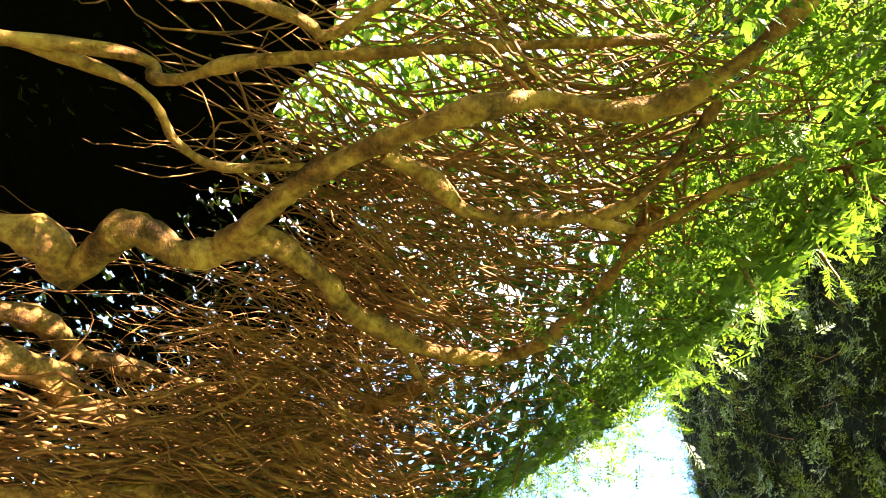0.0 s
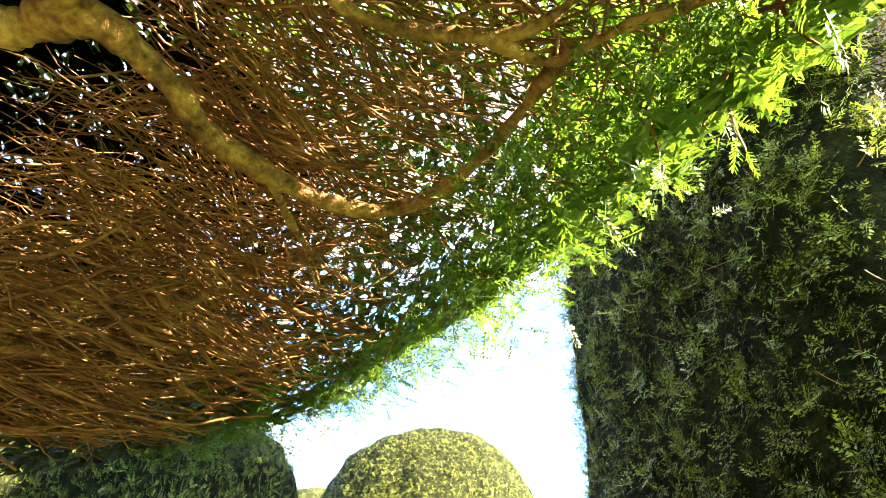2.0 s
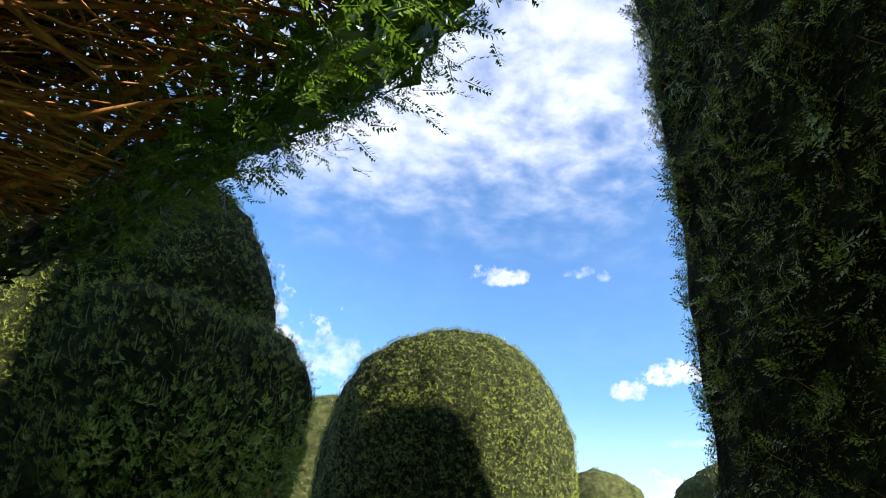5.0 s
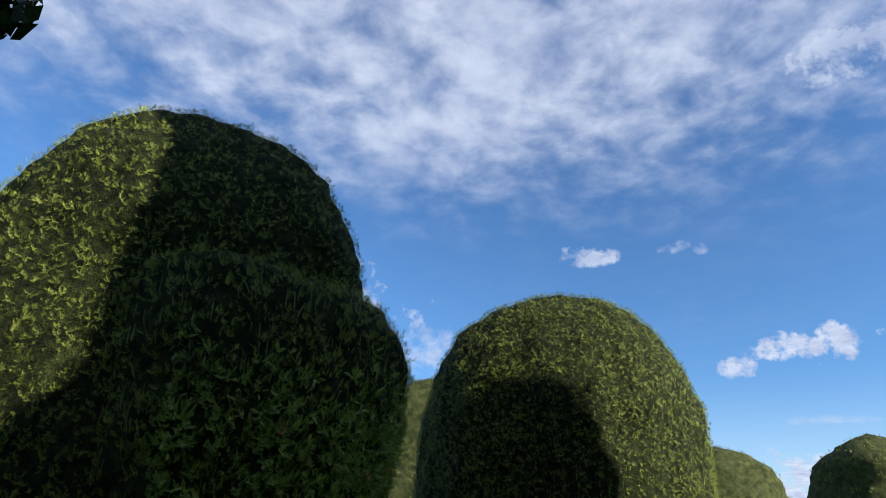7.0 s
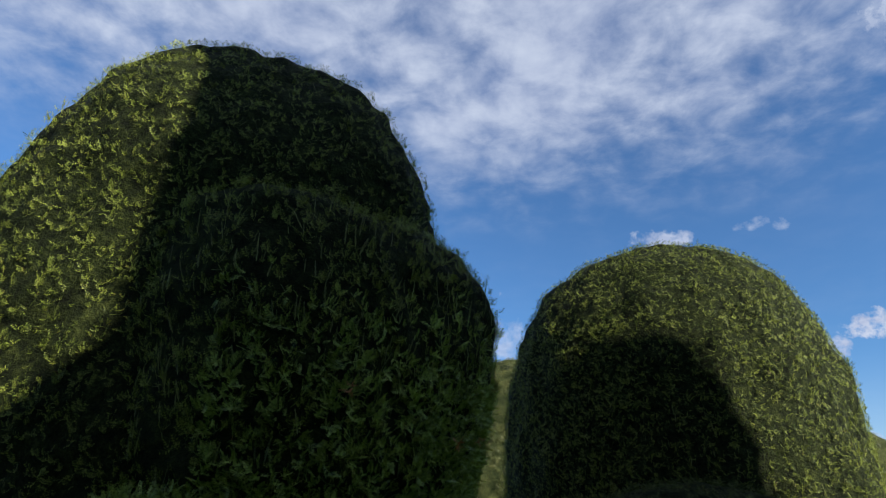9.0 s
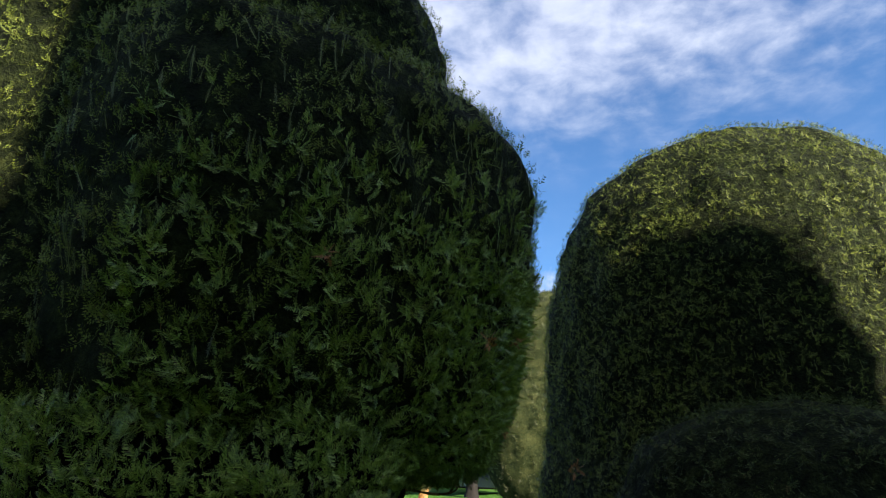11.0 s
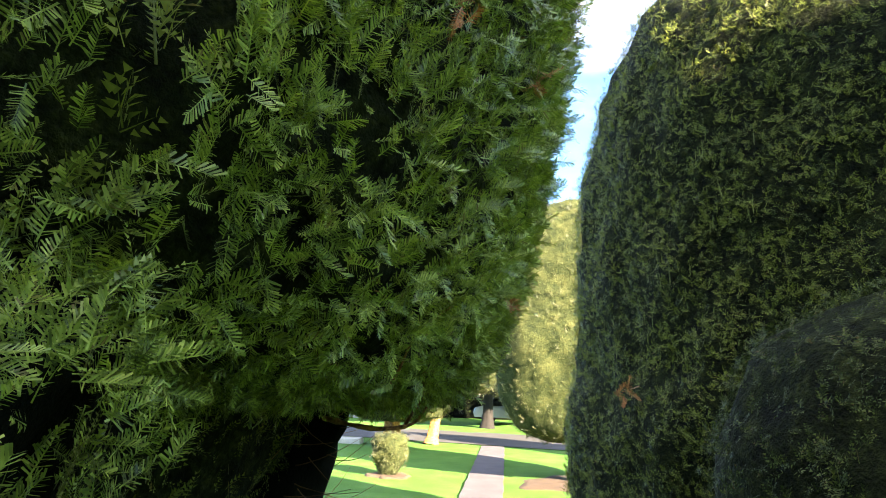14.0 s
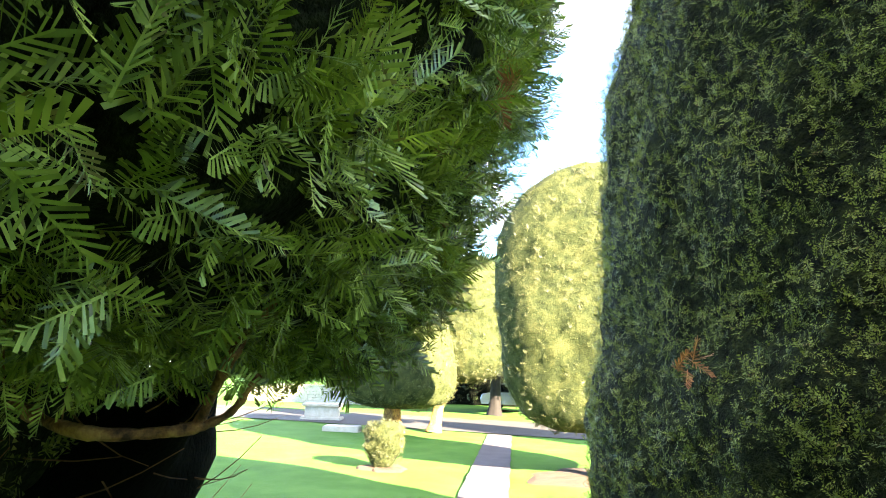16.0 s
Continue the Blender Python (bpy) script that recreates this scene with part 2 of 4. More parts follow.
def drum(rows, power=2.0, around=96, up=60, lump=0.05, grain=0.02, seed=1):
    """Clipped crown: rows (z, cx, cy, rx, ry) from the bottom to the top. Returns verts and quads of its surface."""
    r = np.array(rows, dtype=float)
    s = np.concatenate([[0], np.cumsum(np.linalg.norm(np.diff(r, axis=0), axis=1))])
    q = np.linspace(0, s[-1], up)
    c = np.stack([np.interp(q, s, r[:, i]) for i in range(5)], axis=1)
    for _ in range(3):                        # round the profile
        c[1:-1] = 0.25 * c[:-2] + 0.5 * c[1:-1] + 0.25 * c[2:]
    th = np.linspace(0, 2 * np.pi, around, endpoint=False)
    ct, st = np.cos(th), np.sin(th)
    f = (np.abs(ct) ** power + np.abs(st) ** power) ** (-1 / power)
    v = np.zeros((up, around, 3))
    v[:, :, 0] = c[:, 1, None] + c[:, 3, None] * f * ct
    v[:, :, 1] = c[:, 2, None] + c[:, 4, None] * f * st
    v[:, :, 2] = c[:, 0, None]
    p = v.reshape(-1, 3)
    out = np.stack([np.tile(f * ct, up), np.tile(f * st, up), np.zeros(len(p))], axis=1)
    bulge = lump * ripple(p, waves(seed, 14, 1.2, 4.0)) + grain * ripple(p, waves(seed + 50, 20, 9, 24))
    thin = np.repeat(np.minimum(1, c[:, 3] / 0.4), around)
    p = p + out * (bulge * thin)[:, None]
    p[:, 2] += (0.6 * bulge) * (1 - 0.5 * thin)
    i = np.arange(up - 1)[:, None] * around
    j = np.arange(around)[None, :]
    k = (j + 1) % around
    quads = np.stack([i + j, i + k, i + around + k, i + around + j], axis=-1).reshape(-1, 4)
    return p, quads


def scatter(verts, quads, count, weight=None):
    """Random points on the surface, with normals."""
    tris = np.concatenate([quads[:, [0, 1, 2]], quads[:, [0, 2, 3]]])
    a, b, c = (verts[tris[:, i]] for i in range(3))
    n = np.cross(b - a, c - a)
    area = np.linalg.norm(n, axis=1)
    n = n / np.maximum(area, 1e-9)[:, None]
    w = area.copy()
    if weight is not None:
        w *= weight((a + b + c) / 3, n)
    pick = RNG.choice(len(tris), count, p=w / w.sum())
    u, v = RNG.random(count), RNG.random(count)
    flip = u + v > 1
    u[flip], v[flip] = 1 - u[flip], 1 - v[flip]
    p = a[pick] + (b - a)[pick] * u[:, None] + (c - a)[pick] * v[:, None]
    return p, n[pick]


def sprig(pairs, length=1.0, needle=0.27, width=0.05, seed=0):
    """A yew shoot along +x: a stem with two ranks of flat needles. Verts and faces, needles four-cornered on the largest shoots."""
    r = np.random.default_rng(seed)
    full = pairs == 12
    verts, faces = [], []

    def face(*corners):
        i = len(verts)
        verts.extend(corners)
        faces.append(tuple(range(i, i + len(corners))))
    if full:
        face((0, -0.02, 0), (0, 0.02, 0), (length * 0.97, 0.008, 0), (length * 0.97, -0.008, 0))
    else:
        face((0, -0.02, 0), (0, 0.02, 0), (length * 0.97, 0, 0))
    for i in range(pairs):
        x = length * (0.08 + 0.9 * (i + 0.5) / pairs)
        for side in (-1, 1):
            k = needle * r.uniform(0.75, 1.1) * (1 - 0.45 * (i / pairs) ** 3)
            lean = radians(r.uniform(46, 72)) * (1 - 0.5 * (i / pairs) ** 2)
            dx, dy, dz = math.cos(lean) * k, side * math.sin(lean) * k, r.uniform(-0.12, 0.30) * k
            wx, wy = -side * math.sin(lean) * width * 0.5, math.cos(lean) * width * 0.5 * side
            if full:
                face((x + wx * 0.55, wy * 0.55, 0), (x - wx * 0.55, -wy * 0.55, 0), (x + dx - wx * 0.7, dy - wy * 0.7, dz), (x + dx + wx * 0.7, dy + wy * 0.7, dz + 0.015))
            else:
                m = 0.3
                face((x + dx * m + wx, dy * m + wy, dz * m + 0.02), (x + dx, dy, dz - 0.01), (x + dx * m - wx, dy * m - wy, dz * m + 0.02))
    return np.array(verts), np.array(faces)


NEEDLE = {12: (0.30, 0.062), 7: (0.30, 0.11), 16: (0.11, 0.030)}
SPRIGS = {n: [sprig(n, needle=NEEDLE.get(n, (0.42, 0.17))[0], width=NEEDLE.get(n, (0.42, 0.17))[1], seed=s) for s in range(3)] for n in (3, 4, 5, 7, 12, 16)}


def plant(points, along, normals, sizes, pairs, bend=0.0):
    """Many sprigs: at points, growing along, their flat side facing about the normals. Verts and quads."""
    z = np.cross(along, np.cross(normals, along))
    z += RNG.normal(scale=0.35, size=z.shape)
    x = along / np.linalg.norm(along, axis=1)[:, None]
    y = np.cross(z, x)
    y /= np.maximum(np.linalg.norm(y, axis=1), 1e-6)[:, None]
    z = np.cross(x, y)
    all_v, all_f, base = [], [], 0
    kind = RNG.integers(0, 3, len(points))
    for k in range(3):
        tv, tf = SPRIGS[pairs][k]
        sel = np.nonzero(kind == k)[0]
        if not len(sel):
            continue
        s = sizes[sel][:, None, None]
        droop = bend * tv[None, :, 0:1] ** 2
        v = points[sel][:, None, :] + s * (tv[None, :, 0:1] * x[sel][:, None, :] + tv[None, :, 1:2] * y[sel][:, None, :]
                                           + (tv[None, :, 2:3]) * z[sel][:, None, :])
        v[:, :, 2] -= (s * droop)[:, :, 0]
        n = tv.shape[0]
        f = tf[None] + (np.arange(len(sel)) * n)[:, None, None] + base
        all_v.append(v.reshape(-1, 3))
        all_f.append(f.reshape(-1, tf.shape[1]))
        base += len(sel) * n
    return np.concatenate(all_v), np.concatenate(all_f)


def unit(a):
    return a / np.maximum(np.linalg.norm(a, axis=1), 1e-9)[:, None]


TUFTS = waves(91, 20, 28, 70)


def clothe(name, surface, count, size, pairs, material, parent, weight=None, lift=0.35, wild=0.9, sink=0.45, label="", bend=0.0, tuft=4, out=0.42, lumpy=0.018):
    """Covers a clipped surface with small tufts of shoots, joined into one part. The tufts bulge and recede by a hand's breadth."""
    c, cn = scatter(*surface, max(1, count // tuft), weight)
    p, n = np.repeat(c, tuft, axis=0), np.repeat(cn, tuft, axis=0)
    p = p + RNG.normal(scale=0.22 * size, size=p.shape)
    free = np.array([0, 0, lift]) + RNG.normal(scale=wild * 0.6, size=p.shape)
    along = unit(free - n * (free * n).sum(axis=1)[:, None] * 0.8 + n * out)
    sizes = size * np.repeat(RNG.uniform(0.7, 1.2, len(c)), tuft) * RNG.uniform(0.75, 1.15, len(p))
    depth = np.repeat(RNG.uniform(0.2, 1.6, len(c)), tuft) * sink * size + 0.4 * lumpy - np.repeat(lumpy * ripple(c, TUFTS), tuft)
    v, f = plant(p - n * depth[:, None], along, n + np.array([0, 0, 0.7]), sizes, pairs, bend)
    return part_mesh(name, mesh_from_arrays(name, v, f), material, parent, label, "stuff")


def leaders(parent, surface, count, long, weight, material, out=0.18):
    """Slim upright shoots with needles all round, standing in front of a clipped face."""
    p, n = scatter(*surface, count, weight)
    along = unit(n * out + np.array([0, 0, 1.0]) + RNG.normal(scale=0.16, size=p.shape))
    sizes = long * RNG.uniform(0.45, 1.25, count)
    side = unit(np.cross(along, n))
    base = p - n * 0.035 - along * (sizes * 0.5)[:, None]
    bits = [plant(base, along, d, sizes, 16, 0.0) for d in (n + np.array([0, 0, 0.3]), side + 0.3 * n)]
    v = np.concatenate([bits[0][0], bits[1][0]])
    f = np.concatenate([bits[0][1], bits[1][1] + len(bits[0][0])])
    part_mesh("leading_shoot", mesh_from_arrays("leading_shoot", v, f), material, parent, kind="stuff")


def sprays(parent, surface, count, weight, long=0.28, size=0.085, pairs=12, material=None, droop=0.25, out=0.8, up=0.25):
    """Longer side branches: brown twigs with shoots in two ranks like a feather."""
    p, n = scatter(*surface, count, weight)
    along = unit(n * out + np.array([0, 0, up]) + RNG.normal(scale=0.45, size=p.shape))
    flat = unit(np.cross(along, np.cross(n + np.array([0, 0, 0.8]), along)) + RNG.normal(scale=0.3, size=p.shape))
    wide = unit(np.cross(flat, along))
    lengths = long * RNG.uniform(0.5, 1.2, count)
    tv, tf, base = [], [], 0
    sp, sa, sn, ss = [], [], [], []
    for i in range(count):
        q = np.linspace(0, 1, 7)[:, None]
        pts = p[i] - n[i] * 0.12 + along[i] * lengths[i] * q + wide[i] * lengths[i] * 0.12 * np.sin(q * 2.5 + i)
        pts[:, 2] -= droop * lengths[i] * q[:, 0] ** 2
        v, f = tube(pts, np.linspace(0.0042, 0.0016, 7) * (0.7 + lengths[i]), 4)
        tv.append(v)
        tf.append(f + base)
        base += len(v)
        k = max(3, int(lengths[i] / (size * 0.30)))
        for j in range(k):
            u = 0.12 + 0.88 * j / (k - 1) if k > 1 else 1
            at = np.array([np.interp(u, q[:, 0], pts[:, a]) for a in range(3)])
            side = 1 if j % 2 else -1
            d = along[i] * (0.62 + 0.4 * u) + wide[i] * side * (0.85 if j < k - 1 else 0.0) + np.array([0, 0, -droop * 0.5 * u])
            sp.append(at)
            sa.append(d)
            sn.append(flat[i])
            ss.append(size * RNG.uniform(0.6, 1.1) * (1.1 - 0.4 * u))
    v, f = plant(np.array(sp), unit(np.array(sa)), np.array(sn), np.array(ss), pairs, 0.12)
    part_mesh("spray", mesh_from_arrays("spray", v, f), material or YEW, parent, kind="stuff")
    part_mesh("twig_tangle", mesh_from_arrays("twig_tangle", np.concatenate(tv), np.concatenate(tf), True), TWIG, parent, kind="stuff")


def bristle(parent, surface, count, long, thick):
    """Bare dead twigs standing out of a shaded surface."""
    p, n = scatter(*surface, count)
    along = unit(n * 0.5 + np.array([0, 0, -0.2]) + RNG.normal(scale=0.5, size=p.shape))
    tv, tf, base = [], [], 0
    for i in range(count):
        q = np.linspace(0, 1, 5)
        k = long * RNG.uniform(0.4, 1.3)
        bow = np.array([RNG.normal() * 0.15, RNG.normal() * 0.15, 0.3]) * k
        pts = p[i] - n[i] * 0.05 + along[i] * (k * q)[:, None] + bow * (q * q)[:, None]
        v, f = tube(pts, np.linspace(thick, thick * 0.35, 5), 3)
        tv.append(v)
        tf.append(f + base)
        base += len(v)
    part_mesh("dead_twig", mesh_from_arrays("dead_twig", np.concatenate(tv), np.concatenate(tf), True), TWIG, parent, kind="stuff")


def tube(points, radii, sides=8):
    """Rings of a smooth tapering tube through the points. Verts and quads, closed at neither end."""
    p = np.array(points, dtype=float)
    t = np.gradient(p, axis=0)
    t = unit(t)
    ref = np.array([0.13, 0.21, 0.97])
    a = unit(np.cross(t, ref))
    b = np.cross(t, a)
    th = np.linspace(0, 2 * np.pi, sides, endpoint=False)
    ring = a[:, None] * np.cos(th)[None, :, None] + b[:, None] * np.sin(th)[None, :, None]
    v = p[:, None] + ring * np.array(radii, dtype=float)[:, None, None]
    n = len(p)
    i = np.arange(n - 1)[:, None] * sides
    j = np.arange(sides)[None]
    k = (j + 1) % sides
    return v.reshape(-1, 3), np.stack([i + j, i + k, i + sides + k, i + sides + j], axis=-1).reshape(-1, 4)


def curve_through(points, steps=8):
    """Catmull-Rom points through the given ones."""
    p = np.array(points, dtype=float)
    p = np.concatenate([[2 * p[0] - p[1]], p, [2 * p[-1] - p[-2]]])
    out = []
    for i in range(1, len(p) - 2):
        for s in np.linspace(0, 1, steps, endpoint=False):
            a, b, c, d = p[i - 1:i + 3]
            out.append(0.5 * (2 * b + (c - a) * s + (2 * a - 5 * b + 4 * c - d) * s * s + (3 * b - a - 3 * c + d) * s ** 3))
    out.append(p[-2])
    return np.array(out)


def limb(parent, points, thick, thin, name="limb", sides=12, gnarl=0.10, material=None):
    p = curve_through(points, 12)
    n = len(p)
    q = np.linspace(0, 1, n)
    rad = (thick + (thin - thick) * q) * (1 + gnarl * np.sin(q * 21 + p[:, 0] * 9) + gnarl * 0.7 * RNG.normal(size=n))
    v, f = tube(p, np.maximum(rad, 0.002), sides)
    v = v + (0.16 * thick * ripple(v, waves(3, 12, 25, 70)) + 0.07 * thick * ripple(v, waves(4, 12, 120, 300)))[:, None] * unit(v - np.repeat(p, sides, axis=0))
    return part_mesh(name, mesh_from_arrays(name, v, f, True), material or BARK, parent)


def trunk_of(parent, x, y, height, radius, lean=(0, 0), z=0.0):
    k = np.linspace(0, 1, 9)
    pts = np.stack([x + lean[0] * k, y + lean[1] * k, z - 0.05 + (height + 0.05) * k], axis=1)
    rad = radius * (1 + 0.7 * np.exp(-k * 9)) * (1 - 0.25 * k)
    v, f = tube(pts, rad, 16)
    d = unit((v - np.repeat(pts, 16, axis=0)))
    ang = np.arctan2(d[:, 1], d[:, 0])
    v = v + d * (radius * 0.14 * np.sin(ang * 5 + v[:, 2] * 1.5))[:, None]
    return part_mesh("trunk", mesh_from_arrays("trunk", v, f, True), BARK, parent)


def core_part(name, surface, material, parent, inset=0.0):
    v, q = surface
    if inset:
        c = v.mean(axis=0)
        v = v - unit(v - c) * inset
    return part_mesh(name, mesh_from_arrays(name, v, q, True), material, parent)


# ---- ground ----


def ground_height(x, y):
    """A gentle fall along the walk, level beyond it."""
    k = np.clip((9.0 - y) / 8.5, 0, 1)
    return 0.34 * k * k * (3 - 2 * k)


def build_ground():
    a = np.concatenate([-np.geomspace(2500, 14, 14), np.linspace(-12, 16, 71), np.geomspace(18, 2500, 14)])
    b = np.concatenate([-np.geomspace(2500, 8, 14), np.linspace(-6, 46, 131), np.geomspace(48, 2500, 14)])
    X, Y = np.meshgrid(a, b)
    Z = ground_height(X, Y)
    near = (np.abs(X) < 20) & (np.abs(Y - 20) < 30)
    p = np.stack([X.ravel(), Y.ravel(), Z.ravel()], axis=1)
    p[:, 2] += np.where(near.ravel(), 0.012 * ripple(p * [1, 1, 0], waves(12, 12, 0.8, 4)), 0)
    on_path = np.abs(p[:, 0] - path_x(p[:, 1])) < 0.75
    on_drive = (p[:, 1] > 27.2) & (p[:, 1] < 33.6)
    p[on_path | on_drive, 2] = np.minimum(p[on_path | on_drive, 2], 0) - np.where(p[on_path | on_drive, 1] > 9, 0.012, -0.3)
    n = len(a)
    i = np.arange(len(b) - 1)[:, None] * n
    j = np.arange(n - 1)[None]
    q = np.stack([i + j, i + j + 1, i + n + j + 1, i + n + j], axis=-1).reshape(-1, 4)
    ob = new("ground", mesh_from_arrays("ground", p, q, True))
    ob.data.materials.append(GRASS)
    tagged(ob, "short mown green churchyard lawn with uneven turf", "lawn", kind="structure")


def path_x(y):
    """Middle line of the paved path."""
    return -1.42 - 0.097 * (np.asarray(y) - 18.6)


GRASS = rough_material("lawn", [(0.3, (0.030, 0.085, 0.010)), (0.52, (0.056, 0.135, 0.020)), (0.75, (0.10, 0.18, 0.045))], 1.3, 0.9, 0.9, fine=90, spec=0.1, distance=0.03)
PAVING = rough_material("worn_paving", [(0.3, (0.042, 0.037, 0.040)), (0.55, (0.065, 0.057, 0.060)), (0.8, (0.10, 0.088, 0.088))], 2.5, 0.5, 0.9, fine=60)
TARMAC = rough_material("worn_tarmac", [(0.3, (0.026, 0.024, 0.022)), (0.55, (0.040, 0.036, 0.032)), (0.8, (0.065, 0.056, 0.048))], 1.5, 0.5, 0.9, fine=120)
STONE = rough_material("pale_limestone", [(0.3, (0.33, 0.29, 0.22)), (0.55, (0.48, 0.44, 0.36)), (0.8, (0.60, 0.56, 0.48))], 5, 0.6, 0.9, fine=50)
build_ground()


def strip(name, xs, y0, y1, half, thick, material, label, category, step=0.5):
    bm = bmesh.new()
    ys = np.arange(y0, y1 + step * 0.5, step)
    left = [bm.verts.new((float(xs(y)) - half + 0.012 * math.sin(y * 5.1), y, thick)) for y in ys]
    right = [bm.verts.new((float(xs(y)) + half + 0.012 * math.sin(y * 4.3 + 1), y, thick)) for y in ys]
    for i in range(len(ys) - 1):
        bm.faces.new((left[i], right[i], right[i + 1], left[i + 1]))
    edge = bmesh.ops.extrude_face_region(bm, geom=list(bm.faces))
    for v in edge["geom"]:
        if isinstance(v, bmesh.types.BMVert):
            v.co.z -= thick + 0.06
    bmesh.ops.recalc_face_normals(bm, faces=bm.faces)
    me = bpy.data.meshes.new(name)
    bm.to_mesh(me)
    bm.free()
    ob = new(name, me)
    me.materials.append(material)
    return tagged(ob, label, category, kind="structure")


path = strip("path", path_x, 9.5, 27.4, 0.37, 0.012, PAVING, "straight grey paved footpath across the lawn", "path")


def build_drive():
    bm = bmesh.new()
    def edge_y(x, far):
        return (33.2 if far else 27.4) - 0.16 * x + 0.05 * math.sin(x * 1.7)
    xs = np.linspace(-30, 30, 61)
    near = [bm.verts.new((x, edge_y(x, False), 0.008)) for x in xs]
    far = [bm.verts.new((x, edge_y(x, True), 0.008)) for x in xs]
    for i in range(60):
        bm.faces.new((near[i], near[i + 1], far[i + 1], far[i]))
    me = bpy.data.meshes.new("road")
    bm.to_mesh(me)
    bm.free()
    ob = new("road", me)
    me.materials.append(TARMAC)
    tagged(ob, "shaded dark tarmac drive crossing behind the lawn", "road", kind="structure")


build_drive()

# ---- clipped yews ----


BRANCHLETS = [
    ([(-0.75, 9.35, 1.64), (-0.57, 9.27, 1.62), (-0.48, 9.31, 1.62), (-0.42, 9.34, 1.64), (-0.38, 9.34, 1.69)], 0.009),
    ([(-0.45, 9.33, 1.63), (-0.39, 9.30, 1.72), (-0.35, 9.32, 1.79), (-0.29, 9.28, 1.86)], 0.007),
    ([(-0.34, 8.76, 1.76), (-0.315, 8.75, 1.80), (-0.29, 8.74, 1.85), (-0.255, 8.745, 1.90), (-0.195, 8.79, 1.957)], 0.004),
]


def dead_shoot(parent, at, size):
    """A small tuft of dried orange-brown shoots."""
    k = 7
    p = np.array([at]) + RNG.normal(scale=size * 0.25, size=(k, 3))
    along = unit(np.array([[0.1, -0.5, 0.1]]) + RNG.normal(scale=0.6, size=(k, 3)))
    v, f = plant(p, along, np.tile([[0.2, -1.0, 0.5]], (k, 1)), np.full(k, size), 12)
    part_mesh("dead_shoot", mesh_from_arrays("dead_shoot", v, f), YEW_DEAD, parent, "dried orange-brown shoot")


def yew_left():
    """The great two-lobed clipped yew beside the walk."""
    t = thing("topiary_yew", "huge dark green clipped yew with a lower bulging lobe and ledge", "topiary tree", (-2.4, 9.0, 0), "clipped yews along the walk")
    t.location = (0, 0, 0)
    body = drum([(0.25, -3.2, 9.2, 1.5, 1.4), (0.8, -3.05, 9.2, 1.9, 1.7), (2.2, -2.85, 9.15, 2.12, 1.72), (3.8, -2.68, 9.1, 2.15, 1.7), (4.6, -2.50, 9.0, 2.16, 1.6),
                 (5.05, -2.46, 8.95, 1.92, 1.5), (5.5, -2.45, 8.9, 1.64, 1.32), (5.95, -2.46, 8.8, 1.18, 1.0), (6.22, -2.5, 8.75, 0.72, 0.62), (6.36, -2.5, 8.75, 0.02, 0.02)], 2.2, 110, 70, 0.06, 0.03, 11)
    lobe = drum([(1.80, -1.75, 9.9, 0.3, 0.25), (1.69, -1.48, 9.85, 0.80, 0.7), (1.70, -1.42, 9.5, 1.06, 1.1), (1.81, -1.48, 9.2, 1.33, 1.5), (2.0, -1.54, 9.1, 1.48, 1.7), (2.4, -1.52, 9.1, 1.60, 1.8), (2.8, -1.50, 9.08, 1.65, 1.84),
                 (3.3, -1.49, 9.05, 1.66, 1.84), (3.75, -1.50, 9.0, 1.56, 1.76), (4.1, -1.52, 8.95, 1.29, 1.58), (4.35, -1.56, 8.9, 0.86, 1.1), (4.45, -1.6, 8.9, 0.02, 0.02)], 1.85, 110, 70, 0.05, 0.028, 12)
    inner = drum([(0.0, -1.95, 10.0, 0.8, 0.7), (0.9, -1.9, 10.0, 0.85, 0.75), (1.7, -1.8, 9.9, 0.9, 0.7)], 2.0, 60, 24, 0.06, 0.05, 13)
    apron = drum([(0.22, -1.85, 8.1, 0.85, 0.45), (0.8, -1.8, 8.08, 1.02, 0.58), (1.4, -1.68, 8.04, 1.16, 0.64), (1.8, -1.64, 8.02, 1.18, 0.64), (2.1, -1.66, 8.1, 1.04, 0.58), (2.35, -1.75, 8.3, 0.02, 0.02)], 2.1, 80, 40, 0.05, 0.03, 14)
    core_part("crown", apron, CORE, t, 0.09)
    low = lambda c, n: np.where((n[:, 1] < 0.35) & (c[:, 2] > 0.9), 1.0, 0.04) * np.where(c[:, 0] > -2.5, 1.0, 0.3)
    clothe("foliage", apron, 5200, 0.078, 12, YEW_BRIGHTENED, t, low, 0.6, 0.8, 0.5, tuft=3, out=0.35)
    clothe("foliage", apron, 4000, 0.068, 7, YEW_BRIGHTENED, t, low, 0.4, 1.0, 0.9, tuft=2, out=0.3)
    # solid near-black column, keeps the hollow under the lobe dark
    core_part("shade_infill", inner, CORE, t)
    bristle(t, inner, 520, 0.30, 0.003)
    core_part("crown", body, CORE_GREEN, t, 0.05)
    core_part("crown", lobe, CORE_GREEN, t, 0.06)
    front = lambda c, n: np.where((c[:, 1] < 10.2) | (c[:, 2] > 5.2), 1.0, 0.12) * np.where(c[:, 2] < 1.2, 0.5, 1.0)
    clothe("foliage", body, 33000, 0.050, 4, YEW, t, front, lift=0.4, wild=0.85, sink=0.45, tuft=3, out=0.2, lumpy=0.010)
    near = lambda c, n: np.where(c[:, 1] > 10.7, 0.2, 1.0) * np.where((c[:, 0] > -0.9) & (c[:, 2] < 2.8) & (c[:, 1] > 8.0), 0.0, 1.0) * np.where(c[:, 0] < -2.6, 0.3, 1.0) * np.where(c[:, 2] < 1.5, 0.08, 1.0)
